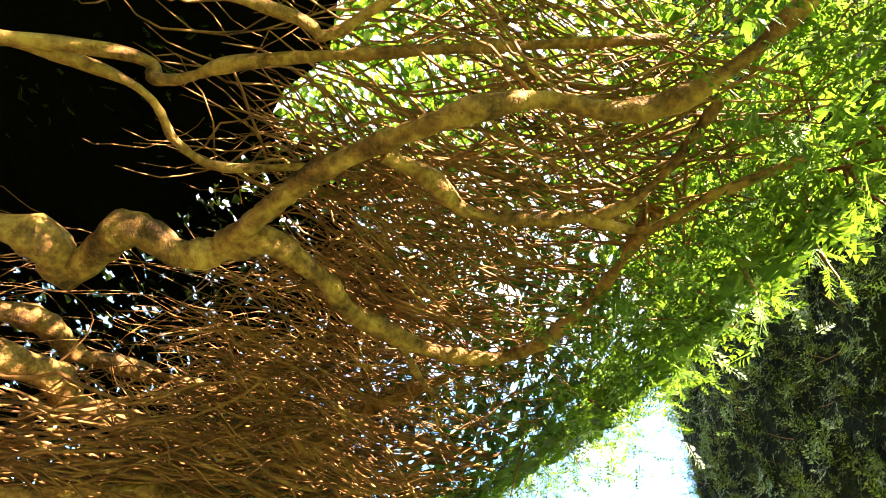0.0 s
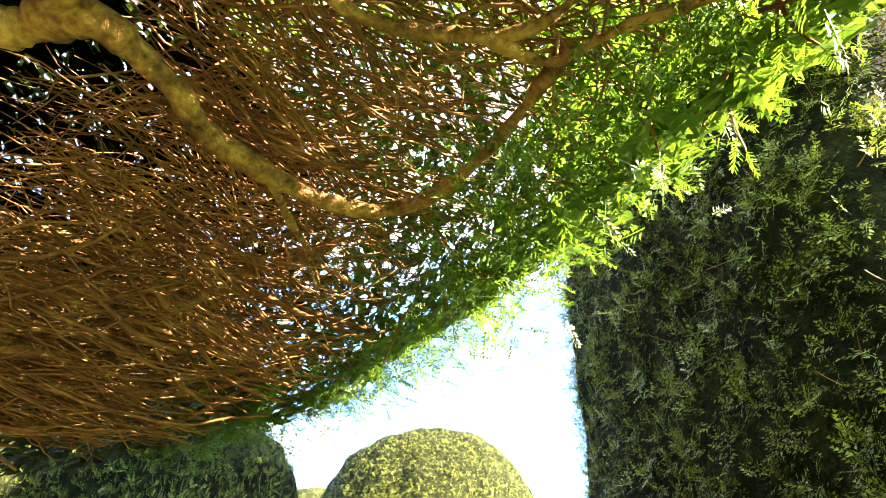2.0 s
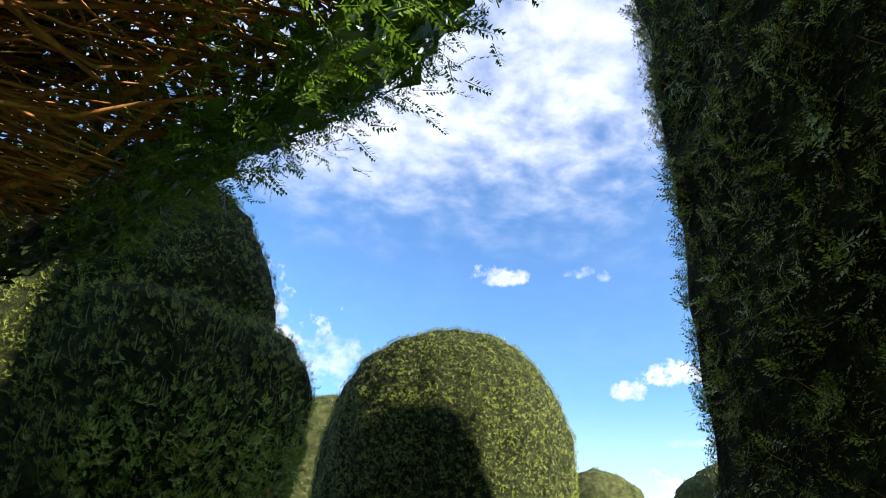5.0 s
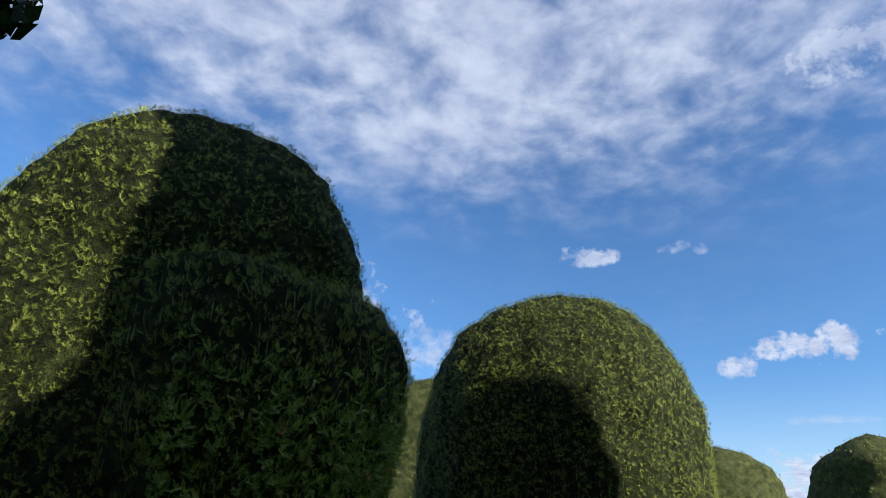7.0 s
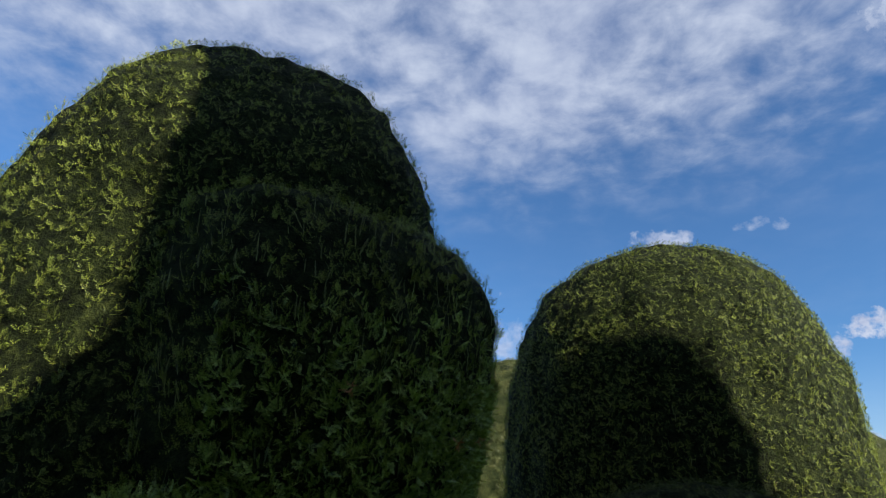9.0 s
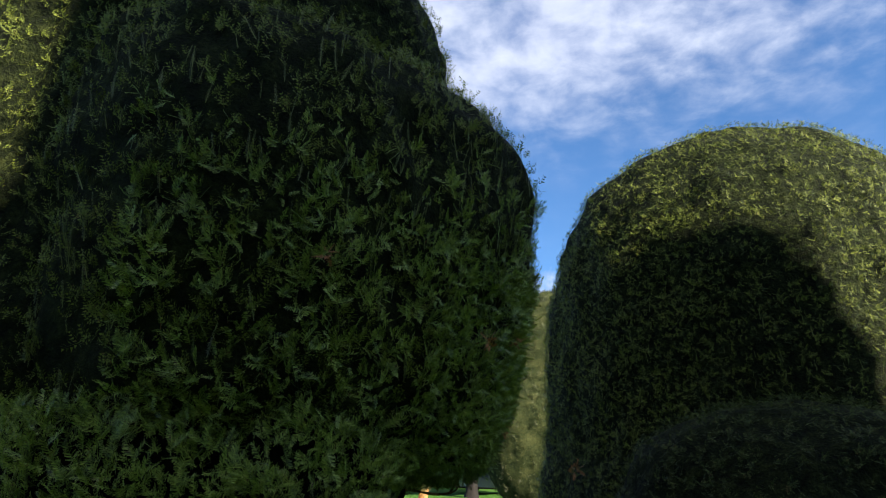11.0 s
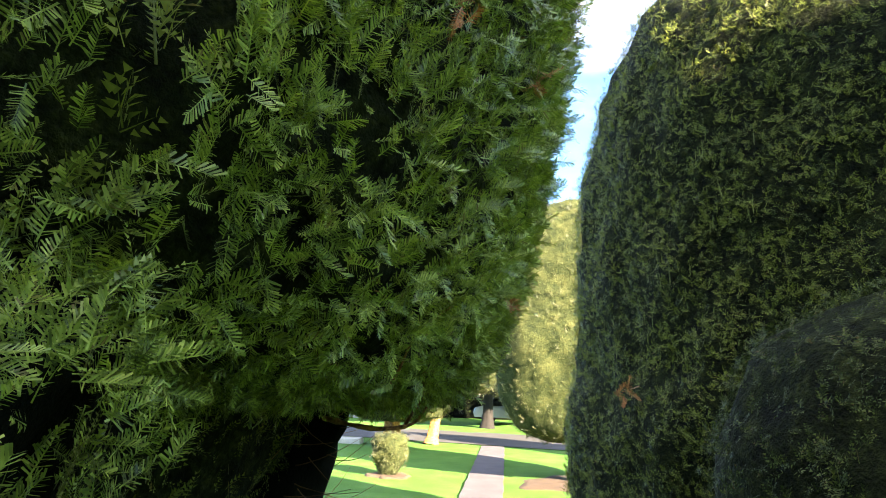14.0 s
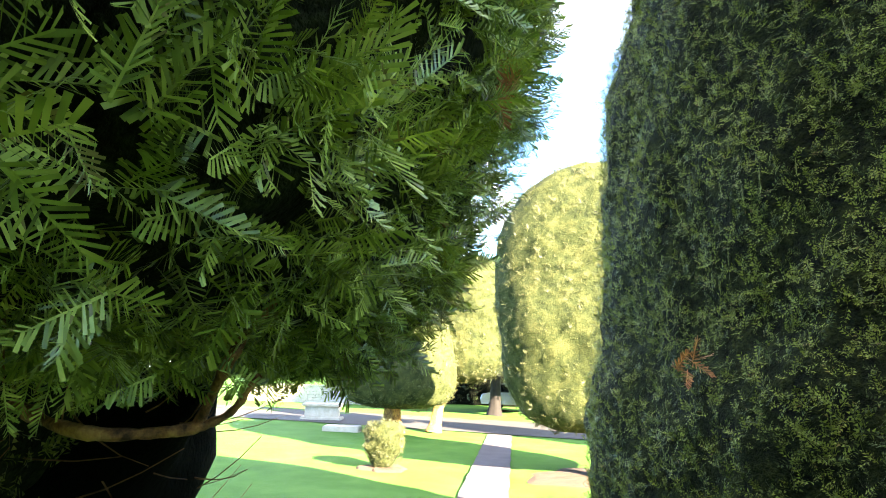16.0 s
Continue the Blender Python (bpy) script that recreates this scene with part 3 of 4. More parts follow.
    clothe("foliage", lobe, 17500, 0.060, 4, YEW, t, near, lift=0.7, wild=0.75, tuft=4, out=0.25, sink=0.7)
    close = lambda c, n: np.clip((3.5 - c[:, 2]) / 0.9, 0, 1) * np.where((c[:, 0] > -1.6) & (c[:, 2] > 1.5) & (c[:, 1] < 10.3), 1.0, 0.0)
    clothe("foliage", lobe, 7200, 0.072, 12, YEW_BRIGHTENED, t, close, 0.5, 0.9, 0.5, tuft=4, out=0.35)
    beside = lambda c, n: np.where((c[:, 0] > -1.1) & (c[:, 2] > 1.62) & (c[:, 2] < 2.9) & (c[:, 1] > 8.0) & (c[:, 1] < 9.9), 1.0, 0.0)
    clothe("foliage", lobe, 4400, 0.066, 12, YEW_BRIGHTENED, t, beside, 0.35, 0.9, 0.3, tuft=3, out=0.45)
    sprays(t, lobe, 22, lambda c, n: np.where((c[:, 0] > -0.6) & (c[:, 2] < 2.3) & (c[:, 2] > 1.62) & (c[:, 1] > 8.6) & (c[:, 1] < 9.6), 1.0, 0.0), 0.12, 0.070, material=YEW_BRIGHTENED, droop=0.2, out=0.3, up=0.3)
    sprays(t, lobe, 130, lambda c, n: close(c, n) * np.where(n[:, 2] < -0.75, 0.1, 1.0) * np.where(c[:, 1] < 9.5, 1.0, 0.0), 0.11, 0.068, material=YEW_BRIGHTENED, droop=0.1, out=0.40, up=0.5)
    leaders(t, lobe, 420, 0.13, lambda c, n: np.where((c[:, 1] < 9.6) & (n[:, 2] > -0.3) & (n[:, 2] < 0.6) & (c[:, 2] > 1.7) & (c[:, 0] > -2.8), 1.0, 0.0), YEW_SHOOT)
    leaders(t, apron, 120, 0.14, lambda c, n: np.where((c[:, 1] < 8.7) & (c[:, 2] > 1.0) & (n[:, 2] < 0.7), 1.0, 0.0), YEW_SHOOT)
    for pts, thick in BRANCHLETS:
        limb(t, pts, thick, thick * 0.55, "branch", 8, 0.12)
    for at, size in (((-0.06, 8.92, 1.98), 0.030), ((-0.10, 8.25, 2.41), 0.05), ((-0.08, 9.36, 2.05), 0.05), ((0.03, 8.66, 2.49), 0.05), ((-0.75, 7.96, 1.85), 0.05), ((-0.72, 7.50, 2.65), 0.05)):
        dead_shoot(t, at, size)
    trunk_of(t, -2.6, 9.1, 2.2, 0.30, (0.15, 0))
    return t


def yew_dome():
    """The dome with a low cushion bush at its foot."""
    t = thing("topiary_yew", "round-topped clipped yew dome with smooth dense sides", "topiary tree", group="clipped yews along the walk")
    s = drum([(0.15, 2.35, 12.3, 1.8, 1.8), (0.7, 2.36, 12.38, 2.22, 2.1), (1.68, 2.38, 12.38, 2.33, 2.18), (1.8, 2.42, 12.38, 2.22, 2.15), (2.2, 2.42, 12.38, 2.23, 2.15), (3.0, 2.42, 12.38, 2.19, 2.15), (3.7, 2.42, 12.38, 2.13, 2.1),
              (4.38, 2.43, 12.38, 1.94, 1.93), (4.86, 2.44, 12.35, 1.64, 1.65), (5.26, 2.43, 12.3, 1.18, 1.25), (5.5, 2.42, 12.2, 0.64, 0.75), (5.58, 2.4, 12.2, 0.02, 0.02)], 2.15, 110, 70, 0.05, 0.026, 21)
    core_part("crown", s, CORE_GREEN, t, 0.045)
    front = lambda c, n: np.where(c[:, 1] < 12.6, 1.0, 0.03) * np.where((c[:, 0] < 1.6) & (c[:, 2] < 4.2), 1.7, 0.9) * np.where(c[:, 2] < 0.8, 0.4, 1.0)
    clothe("foliage", s, 34000, 0.044, 4, YEW, t, front, lift=0.35, sink=0.45, tuft=3, out=0.2, lumpy=0.010)
    clothe("foliage", s, 14000, 0.046, 4, YEW_DEEP, t, front, lift=0.2, sink=0.5, tuft=2, out=0.15, lumpy=0.010)
    leaders(t, s, 260, 0.085, lambda c, n: np.where((c[:, 1] < 12.2) & (c[:, 2] < 3.2) & (np.abs(n[:, 2]) < 0.5) & (c[:, 2] > 1.0) & (c[:, 2] < 4.2), 1.0, 0.0), YEW_SHOOT)
    dead_shoot(t, (0.42, 11.05, 1.76), 0.09)
    b = thing("cushion_yew", "low rounded clipped yew cushion at the foot of the dome", "topiary bush", group="clipped yews along the walk")
    c = drum([(0.02, 2.0, 9.9, 1.1, 0.85), (0.8, 1.95, 9.9, 1.3, 0.95), (1.5, 1.92, 9.92, 1.32, 0.95), (2.0, 1.92, 9.95, 1.1, 0.8), (2.25, 1.95, 10.0, 0.7, 0.5), (2.38, 1.95, 10.05, 0.02, 0.02)], 2.1, 80, 40, 0.04, 0.018, 22)
    core_part("crown", c, CORE_GREEN, b, 0.045)
    clothe("foliage", c, 13000, 0.044, 4, YEW_DEEP, b, lambda q, n: np.where(q[:, 1] < 10.4, 1.0, 0.2), lift=0.3, sink=0.4, out=0.2, lumpy=0.010)


def yew_right():
    """The tall wall of yew beside the start of the walk."""
    t = thing("topiary_yew", "tall upright clipped yew with shaded ragged sides and bare brown twigs", "topiary tree", group="clipped yews along the walk")
    s = drum([(0.3, 2.61, 2.49, 1.15, 0.75), (1.0, 2.60, 2.49, 1.20, 0.88), (2.2, 2.58, 2.49, 1.20, 0.90), (3.4, 2.56, 2.49, 1.24, 0.92), (4.6, 2.54, 2.49, 1.26, 0.93), (5.6, 2.54, 2.49, 1.20, 0.85), (6.2, 2.54, 2.49, 0.90, 0.65), (6.45, 2.54, 2.49, 0.02, 0.02)],
             9.0, 160, 60, 0.03, 0.02, 31)
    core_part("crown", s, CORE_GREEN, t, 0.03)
    seen = lambda c, n: np.where((c[:, 0] < 1.9) & (c[:, 1] < 3.6), 1.0, 0.02) * np.where((c[:, 2] > 1.7) & (c[:, 2] < 5.2), 1.0, 0.12)
    clothe("foliage", s, 27000, 0.040, 4, YEW, t, seen, 0.15, 1.0, 0.7, out=0.3, tuft=3, lumpy=0.009)
    clothe("foliage", s, 11000, 0.044, 5, YEW_BRIGHTENED, t, seen, 0.1, 1.0, 0.6, out=0.25, tuft=5, lumpy=0.009)
    bristle(t, s, 3400, 0.085, 0.0025)
    sprays(t, s, 70, lambda c, n: np.where((c[:, 0] < 1.7) & (c[:, 2] > 1.6) & (c[:, 2] < 4.6), 1.0, 0.0), 0.06, 0.040, 7, None, 0.1, 0.15, 0.3)
    leaders(t, s, 420, 0.07, lambda c, n: np.where((c[:, 0] < 1.9) & (c[:, 2] > 1.7) & (c[:, 2] < 5.0), 1.0, 0.0), YEW)
    return t


# columns out of view, placed for the shadows that cross yews and drive
def shade_yew(x, y, r, h, seed):
    t = thing("topiary_yew", "tall dark clipped yew column added out of view to cast shade", "topiary tree", group="clipped yews along the walk")
    s = drum([(0.1, x, y, r * 0.85, r * 0.85), (1.2, x, y, r, r), (h * 0.65, x, y, r, r), (h * 0.88, x, y, r * 0.75, r * 0.75), (h, x, y, 0.02, 0.02)], 2.0, 64, 40, 0.05, 0.03, seed)
    core_part("crown", s, CORE_FAR, t)
    clothe("foliage", s, 2500, 0.2, 3, YEW, t)


def far_yew(name, rows, count, size, seed, label, power=2.2, trunk=None, group="golden clipped yews across the lawn", material=None):
    t = thing(name, label, "topiary tree", group=group)
    s = drum(rows, power, 72, 40, 0.07, 0.03, seed)
    core_part("crown", s, CORE_FAR, t, 0.03)
    clothe("foliage", s, count, size, 4, material or YEW_GOLD, t, lambda c, n: np.where(n[:, 1] < 0.25, 1.0, 0.15))
    if trunk:
        trunk_of(t, *trunk)
    return t


yew_left()
yew_dome()
yew_right()
shade_yew(5.7, 4.11, 1.55, 12.5, 41)
shade_yew(6.6, 1.75, 1.35, 7.85, 43)
shade_yew(16.9, 16.95, 1.6, 12.5, 44)
shade_yew(6.6, 6.4, 1.1, 7.5, 42)
far_yew("topiary_yew", [(0.75, 0.5, 20.7, 0.9, 0.8), (0.95, 0.45, 20.7, 1.5, 1.2), (1.6, 0.42, 20.7, 1.78, 1.4), (3.0, 0.4, 20.7, 1.93, 1.45), (4.4, 0.42, 20.7, 1.98, 1.45), (5.3, 0.6, 20.7, 1.68, 1.3), (5.9, 0.8, 20.7, 1.15, 1.0), (6.15, 0.9, 20.7, 0.02, 0.02)],
        8000, 0.09, 51, "tall sunlit golden-green clipped yew on a short trunk", 3.2, (0.42, 20.2, 1.3, 0.15, (0.2, 0.4)))
far_yew("topiary_yew", [(0.7, -5.3, 26.6, 0.8, 0.6), (0.85, -5.3, 26.6, 1.5, 1.1), (1.4, -5.3, 26.6, 1.75, 1.3), (2.2, -5.3, 26.6, 1.8, 1.35), (3.1, -5.2, 26.6, 1.5, 1.2), (3.7, -5.1, 26.6, 0.9, 0.8), (3.95, -5.1, 26.6, 0.02, 0.02)],
        4800, 0.10, 52, "mushroom-shaped clipped golden yew on a dark trunk", 2.2, (-5.45, 26.5, 1.0, 0.28))
far_yew("topiary_yew", [(1.5, -3.9, 28.6, 0.7, 0.6), (1.7, -3.7, 28.6, 1.2, 0.9), (2.6, -3.5, 28.6, 1.6, 1.1), (4.0, -3.4, 28.6, 1.65, 1.1), (5.0, -3.4, 28.6, 1.35, 1.0), (5.7, -3.4, 28.6, 0.7, 0.6), (5.9, -3.4, 28.6, 0.02, 0.02)],
        4800, 0.10, 53, "tall clipped golden yew raised over the drive on a pale trunk", 2.2, (-4.35, 27.4, 1.8, 0.17, (0.2, 0.5)))
far_yew("round_bush", [(0.02, -3.52, 19.75, 0.16, 0.16), (0.12, -3.52, 19.75, 0.30, 0.28), (0.4, -3.5, 19.75, 0.42, 0.40), (0.7, -3.5, 19.75, 0.40, 0.38), (0.83, -3.5, 19.75, 0.28, 0.26), (0.87, -3.5, 19.75, 0.02, 0.02)],
        2600, 0.05, 54, "small barrel-shaped clipped golden bush with reddish patch on the lawn", 2.4)
far_yew("topiary_yew", [(0.1, 10.9, 25.5, 1.9, 1.7), (2.5, 10.9, 25.5, 2.3, 2.0), (4.2, 10.9, 25.5, 1.8, 1.6), (4.9, 10.9, 25.5, 0.9, 0.8), (5.15, 10.8, 25.5, 0.02, 0.02)], 2500, 0.12, 55, "rounded clipped golden yew dome in the distance")
far_yew("topiary_yew", [(0.1, 17.0, 26, 2.1, 1.9), (3.0, 17.0, 26, 2.6, 2.2), (4.8, 17.0, 26, 2.0, 1.8), (5.7, 17.0, 26, 0.9, 0.8), (6.0, 17.0, 26, 0.02, 0.02)], 2500, 0.12, 56, "dark rounded clipped yew dome in the distance", material=YEW)


# ---- the great spreading yew over the start of the walk ----
AX, AY = -2.69, 0.32          # its trunk


def in_view_sector(c):
    return np.degrees(np.arctan2(c[:, 1] - AY, c[:, 0] - AX))


def yew_overhead():
    t = thing("spreading_yew", "old spreading yew with bare orange-brown limbs inside a clipped leafy shell", "tree")
    shell = drum([(2.44, AX, AY, 3.56, 3.56), (2.48, AX, AY, 3.67, 3.67), (2.62, AX, AY, 3.80, 3.80), (2.85, AX, AY, 3.90, 3.90), (3.2, AX, AY, 4.0, 4.0), (3.7, AX, AY, 3.80, 3.80), (4.1, AX, AY, 3.3, 3.3), (4.4, AX, AY, 2.4, 2.4), (4.58, AX, AY, 1.2, 1.2), (4.65, AX, AY, 0.02, 0.02)],
                 2.0, 120, 60, 0.07, 0.03, 61)
    a = in_view_sector

    def shaped(v):
        """The rim swells and droops towards the far side of the walk."""
        k = np.clip((a(v) - 25) / 9, -0.6, 1) * np.where((a(v) > -30) & (a(v) < 110), 1, 0)
        v = v.copy()
        v[:, :2] += (v[:, :2] - [AX, AY]) * (0.024 * k)[:, None]
        v[:, 2] -= 0.03 * np.maximum(k, 0) * np.clip((3.3 - v[:, 2]) / 0.6, 0, 1)
        return v
    shell = (shaped(shell[0]), shell[1])

    def seen(c, n):
        ang = a(c)
        w = np.where((ang > -15) & (ang < 110), 1.0, 0.0)
        return w * np.where(c[:, 2] < 4.4, 1.0, 0.5)

    def rest(c, n):
        ang = a(c)
        w = np.where((ang <= -25) | (ang >= 112), 1.0, 0.0)
        return w * np.where((ang > -75) & (ang <= -15), 0.45, 1.0)
    mid = np.array([AX, AY, 3.0])

    def leaf_layer(count, weight, depth0, depth1, size, pairs, material, outward):
        p, n = scatter(*shell, count, weight)
        rad = unit(p - mid)
        deep = depth0 + (depth1 - depth0) * RNG.random(len(p)) ** 1.4
        along = unit(rad * outward + np.array([0, 0, 0.1]) + RNG.normal(scale=0.55, size=p.shape))
        v, f = plant(p - rad * deep[:, None] + RNG.normal(scale=0.03, size=p.shape), along, RNG.normal(size=p.shape) + np.array([0, 0, 1.0]), size * RNG.uniform(0.6, 1.25, len(p)), pairs)
        part_mesh("foliage", mesh_from_arrays("foliage", v, f), material, t, kind="stuff")
    leaf_layer(15000, lambda c, n: seen(c, n) * np.where(a(c) < 62, 1.3, 0.35) * np.where(c[:, 2] > 3.9, 0.3, 1.0) * np.where(c[:, 2] < 3.0, np.where(a(c) > 23, 0.08, 1.6), 1.0) * np.where(a(c) < 30, 1.5, 1.0), 0.12, 0.28, 0.054, 7, YEW_FRESH, 0.6)
    leaf_layer(2000, lambda c, n: np.where((a(c) > 22) & (a(c) < 46) & (c[:, 2] < 2.72) & (c[:, 2] > 2.47), 1.0, 0.0), 0.05, 0.16, 0.042, 7, YEW_FRESH, 0.5)
    leaf_layer(3000, rest, 0.0, 0.4, 0.2, 5, YEW, 0.4)

    # leafy outer skin of small overlapping scraps, pierced by many gaps
    def skin(around, up, sector, spread, more, closed=0.0, material=None, shrink=0.0):
        rows = [(z, AX, AY, r, r) for z, r in ((2.50, 3.52), (2.54, 3.58), (2.66, 3.70), (2.85, 3.82), (3.2, 3.93), (3.7, 3.75), (4.1, 3.25), (4.4, 2.35), (4.58, 1.15), (4.65, 0.02))]
        v, q = drum([(z - shrink * 0.6, x, y, r1 - shrink, r2 - shrink) if r1 > 1 else (z - shrink, x, y, r1, r2) for z, x, y, r1, r2 in rows], 2.0, around, up, 0.07, 0.03, 61)
        v = shaped(v)
        q = q[sector(a(v[q[:, 0]]))]
        c = v[q].mean(axis=1)
        gap = 0.55 * ripple(c, waves(77, 24, 14, 34)) + 0.40 * ripple(c, waves(78, 10, 2, 5)) + RNG.normal(scale=0.35, size=len(q)) + more
        gap += np.where((a(c) > -75) & (a(c) < -12), 0.85, 0.0) - np.where(c[:, 2] > 3.5, 0.35, 0.0) - np.where(a(c) > 30, 0.2, 0.05) + np.where(c[:, 2] < 2.53, 4.0, 0.0)
        gap -= np.clip((a(c) - 36) / 18, 0, 1) * (0.45 + 0.8 * np.clip((c[:, 2] - 3.55) / 0.4, 0, 1))
        gap += np.where(np.clip((a(c) - 36) / 14, 0, 1) * np.clip((c[:, 2] - 3.3) / 0.5, 0, 1) < 0.3, closed, 0.0)
        piece = v[q[gap < 1.2]]
        c = piece.mean(axis=1, keepdims=True)
        piece = c + (piece - c) * 1.25 + RNG.normal(scale=spread, size=piece.shape) + RNG.normal(scale=spread * 1.5, size=c.shape)
        part_mesh("crown", mesh_from_arrays("crown", piece.reshape(-1, 3), np.arange(len(piece) * 4).reshape(-1, 4)), material or SKIN, t, kind="stuff")
    skin(1040, 250, lambda g: (g > -32) & (g < 24), 0.007, 0.25, 0.0, YEW_FRESH)
    skin(1040, 250, lambda g: (g >= 24) & (g < 42), 0.008, 0.5, 0.0, YEW_FRESH)
    # these sectors take the darkened leaf colour in place of deeper shade
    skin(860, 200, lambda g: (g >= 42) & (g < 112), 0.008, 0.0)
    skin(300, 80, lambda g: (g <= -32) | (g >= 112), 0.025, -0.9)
    # second layer in near-black, paints the inside of the crown dark
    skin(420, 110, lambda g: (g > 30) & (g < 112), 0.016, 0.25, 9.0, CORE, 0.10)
    # unseen skirt away from the walk, added down to the ground to block daylight
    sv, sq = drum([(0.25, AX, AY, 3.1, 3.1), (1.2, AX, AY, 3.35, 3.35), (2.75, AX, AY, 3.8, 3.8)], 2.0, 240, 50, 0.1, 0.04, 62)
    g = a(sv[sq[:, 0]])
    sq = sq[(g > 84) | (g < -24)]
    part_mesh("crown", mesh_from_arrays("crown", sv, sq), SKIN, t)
    leaf_skirt = scatter(sv, sq, 4000)
    v, f = plant(leaf_skirt[0], unit(leaf_skirt[1] + RNG.normal(scale=0.6, size=leaf_skirt[0].shape)), leaf_skirt[1], np.full(4000, 0.16), 5)
    part_mesh("foliage", mesh_from_arrays("foliage", v, f), YEW, t, kind="stuff")
    # solid near-black cap, added over the limbs to darken the hollow
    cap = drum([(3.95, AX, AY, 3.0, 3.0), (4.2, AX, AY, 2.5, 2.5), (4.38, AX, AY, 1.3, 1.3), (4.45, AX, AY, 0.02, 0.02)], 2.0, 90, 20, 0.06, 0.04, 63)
    core_part("shade_infill", cap, CORE, t)
    # feathered shoots hanging out over the walk
    rim = lambda c, n: np.where((a(c) > 8) & (a(c) < 44) & (c[:, 2] < 2.95), 1.0, 0.0) * np.where(a(c) > 20, 0.03, 1.0)
    sprays(t, shell, 90, rim, 0.075, 0.050, 12, YEW_FRESH, 0.15, 0.5, 0.05)
    # trunk and limbs
    trunk_of(t, AX, AY, 3.0, 0.34, (0.1, 0.1), 0.3)
    for pts, thick, thin in BOUGHS:
        limb(t, [(x - 0.085, y - 0.08, z) for x, y, z in pts], thick, thin)
    # fine twigs in loose bundles, sweeping outwards to the lip of the shell
    tv, tf = [], []

    def bundle(x0, y0, z0, way, count, length, thick, rise, loose):
        turn, bow = radians(way) + RNG.normal(scale=0.14), RNG.normal(scale=0.45)
        wav, ph, beat = RNG.uniform(0.02, 0.07), RNG.uniform(0, 6.28), RNG.uniform(4, 8)
        q = np.linspace(0, 1, 10)
        for _ in range(count):
            k = length * RNG.uniform(0.5, 1.2)
            head = turn + RNG.normal(scale=0.13) + (bow + RNG.normal(scale=0.25)) * (q - 0.4)
            step = k / 9
            x = x0 + np.cumsum(np.cos(head)) * step
            y = y0 + np.cumsum(np.sin(head)) * step
            own, ph2 = RNG.uniform(0.006, 0.022), RNG.uniform(0, 6.28)
            sway = wav * np.sin(q * beat + ph) + own * np.sin(q * 15 + ph2)
            x, y = x - np.sin(head) * sway + RNG.normal(scale=loose), y + np.cos(head) * sway + RNG.normal(scale=loose)
            z = z0 + RNG.normal(scale=loose * 0.8) + (rise + RNG.normal(scale=0.07)) * q + 0.6 * wav * np.sin(q * beat + ph * 2) + own * np.cos(q * 12 + ph2)
            z = np.maximum(z, 2.47 + 0.16 * np.clip((2.15 - y) / 0.4, 0, 1) + 0.15 * np.clip((2.5 - y) / 0.35, 0, 1) * np.clip((0.4 - x) / 0.3, 0, 1) + 0.03 * np.sin(x * 9 + y * 5 + ph2))
            g = np.degrees(np.arctan2(y - AY, x - AX))
            keep = np.hypot(x - AX, y - AY) < (3.47 + 0.40 * np.clip((z - 2.45) / 0.5, 0, 1)) * (1 + 0.03 * np.clip((g - 22) / 10, -0.5, 1))
            if keep.sum() < 4:
                continue
            rad = thick * RNG.uniform(0.55, 1.5)
            v, f = tube(np.stack([x, y, z], axis=1)[keep], np.linspace(rad, max(0.0011, rad * 0.4), keep.sum()) * np.minimum(1, 0.25 + 0.3 * np.arange(keep.sum())), 5 if rad > 0.0045 else 3)
            tf.append(f + sum_verts[0])
            sum_verts[0] += len(v)
            tv.append(v)

    sum_verts = [0]
    for i in range(46):                      # low mat along the far lip
        y0 = RNG.uniform(2.05, 2.95)
        bundle(RNG.uniform(-1.5, 0.15), y0, 2.55 + 0.25 * RNG.random() ** 1.5, RNG.uniform(0, 32), 9 if i % 4 else 3, RNG.uniform(0.5, 1.1), 0.0047 if i % 4 else 0.0105, RNG.uniform(-0.06, 0.08), 0.05)

    def polar(ang, r0):
        return AX + math.cos(radians(ang)) * r0, AY + math.sin(radians(ang)) * r0
    for _ in range(115):                      # fringe of the lip
        ang = RNG.uniform(16, 52)
        bundle(*polar(ang, RNG.uniform(2.85, 3.35)), 2.52 + 0.42 * RNG.random() ** 1.3, ang * 0.7, 11, RNG.uniform(0.3, 0.65), 0.0026, RNG.uniform(-0.02, 0.14), 0.05)
    for _ in range(80):                       # over the walk
        ang = RNG.uniform(-16, 28)
        bundle(*polar(ang, RNG.uniform(2.9, 3.35)), 2.74 + 1.0 * RNG.random() ** 1.4, ang, 10, RNG.uniform(0.35, 0.9), 0.0032, RNG.uniform(-0.02, 0.25), 0.05)
    for _ in range(34):                       # sparse twigs in the dark hollow
        ang = RNG.uniform(10, 95)
        bundle(*polar(ang, RNG.uniform(2.2, 3.0)), RNG.uniform(2.85, 3.5), ang * 0.8, 7, RNG.uniform(0.4, 0.9), 0.003, RNG.uniform(0, 0.25), 0.05)
    part_mesh("twig_tangle", mesh_from_arrays("twig_tangle", np.concatenate(tv), np.concatenate(tf), True), TWIG, t, "bare tangled orange-brown twigs", "stuff")


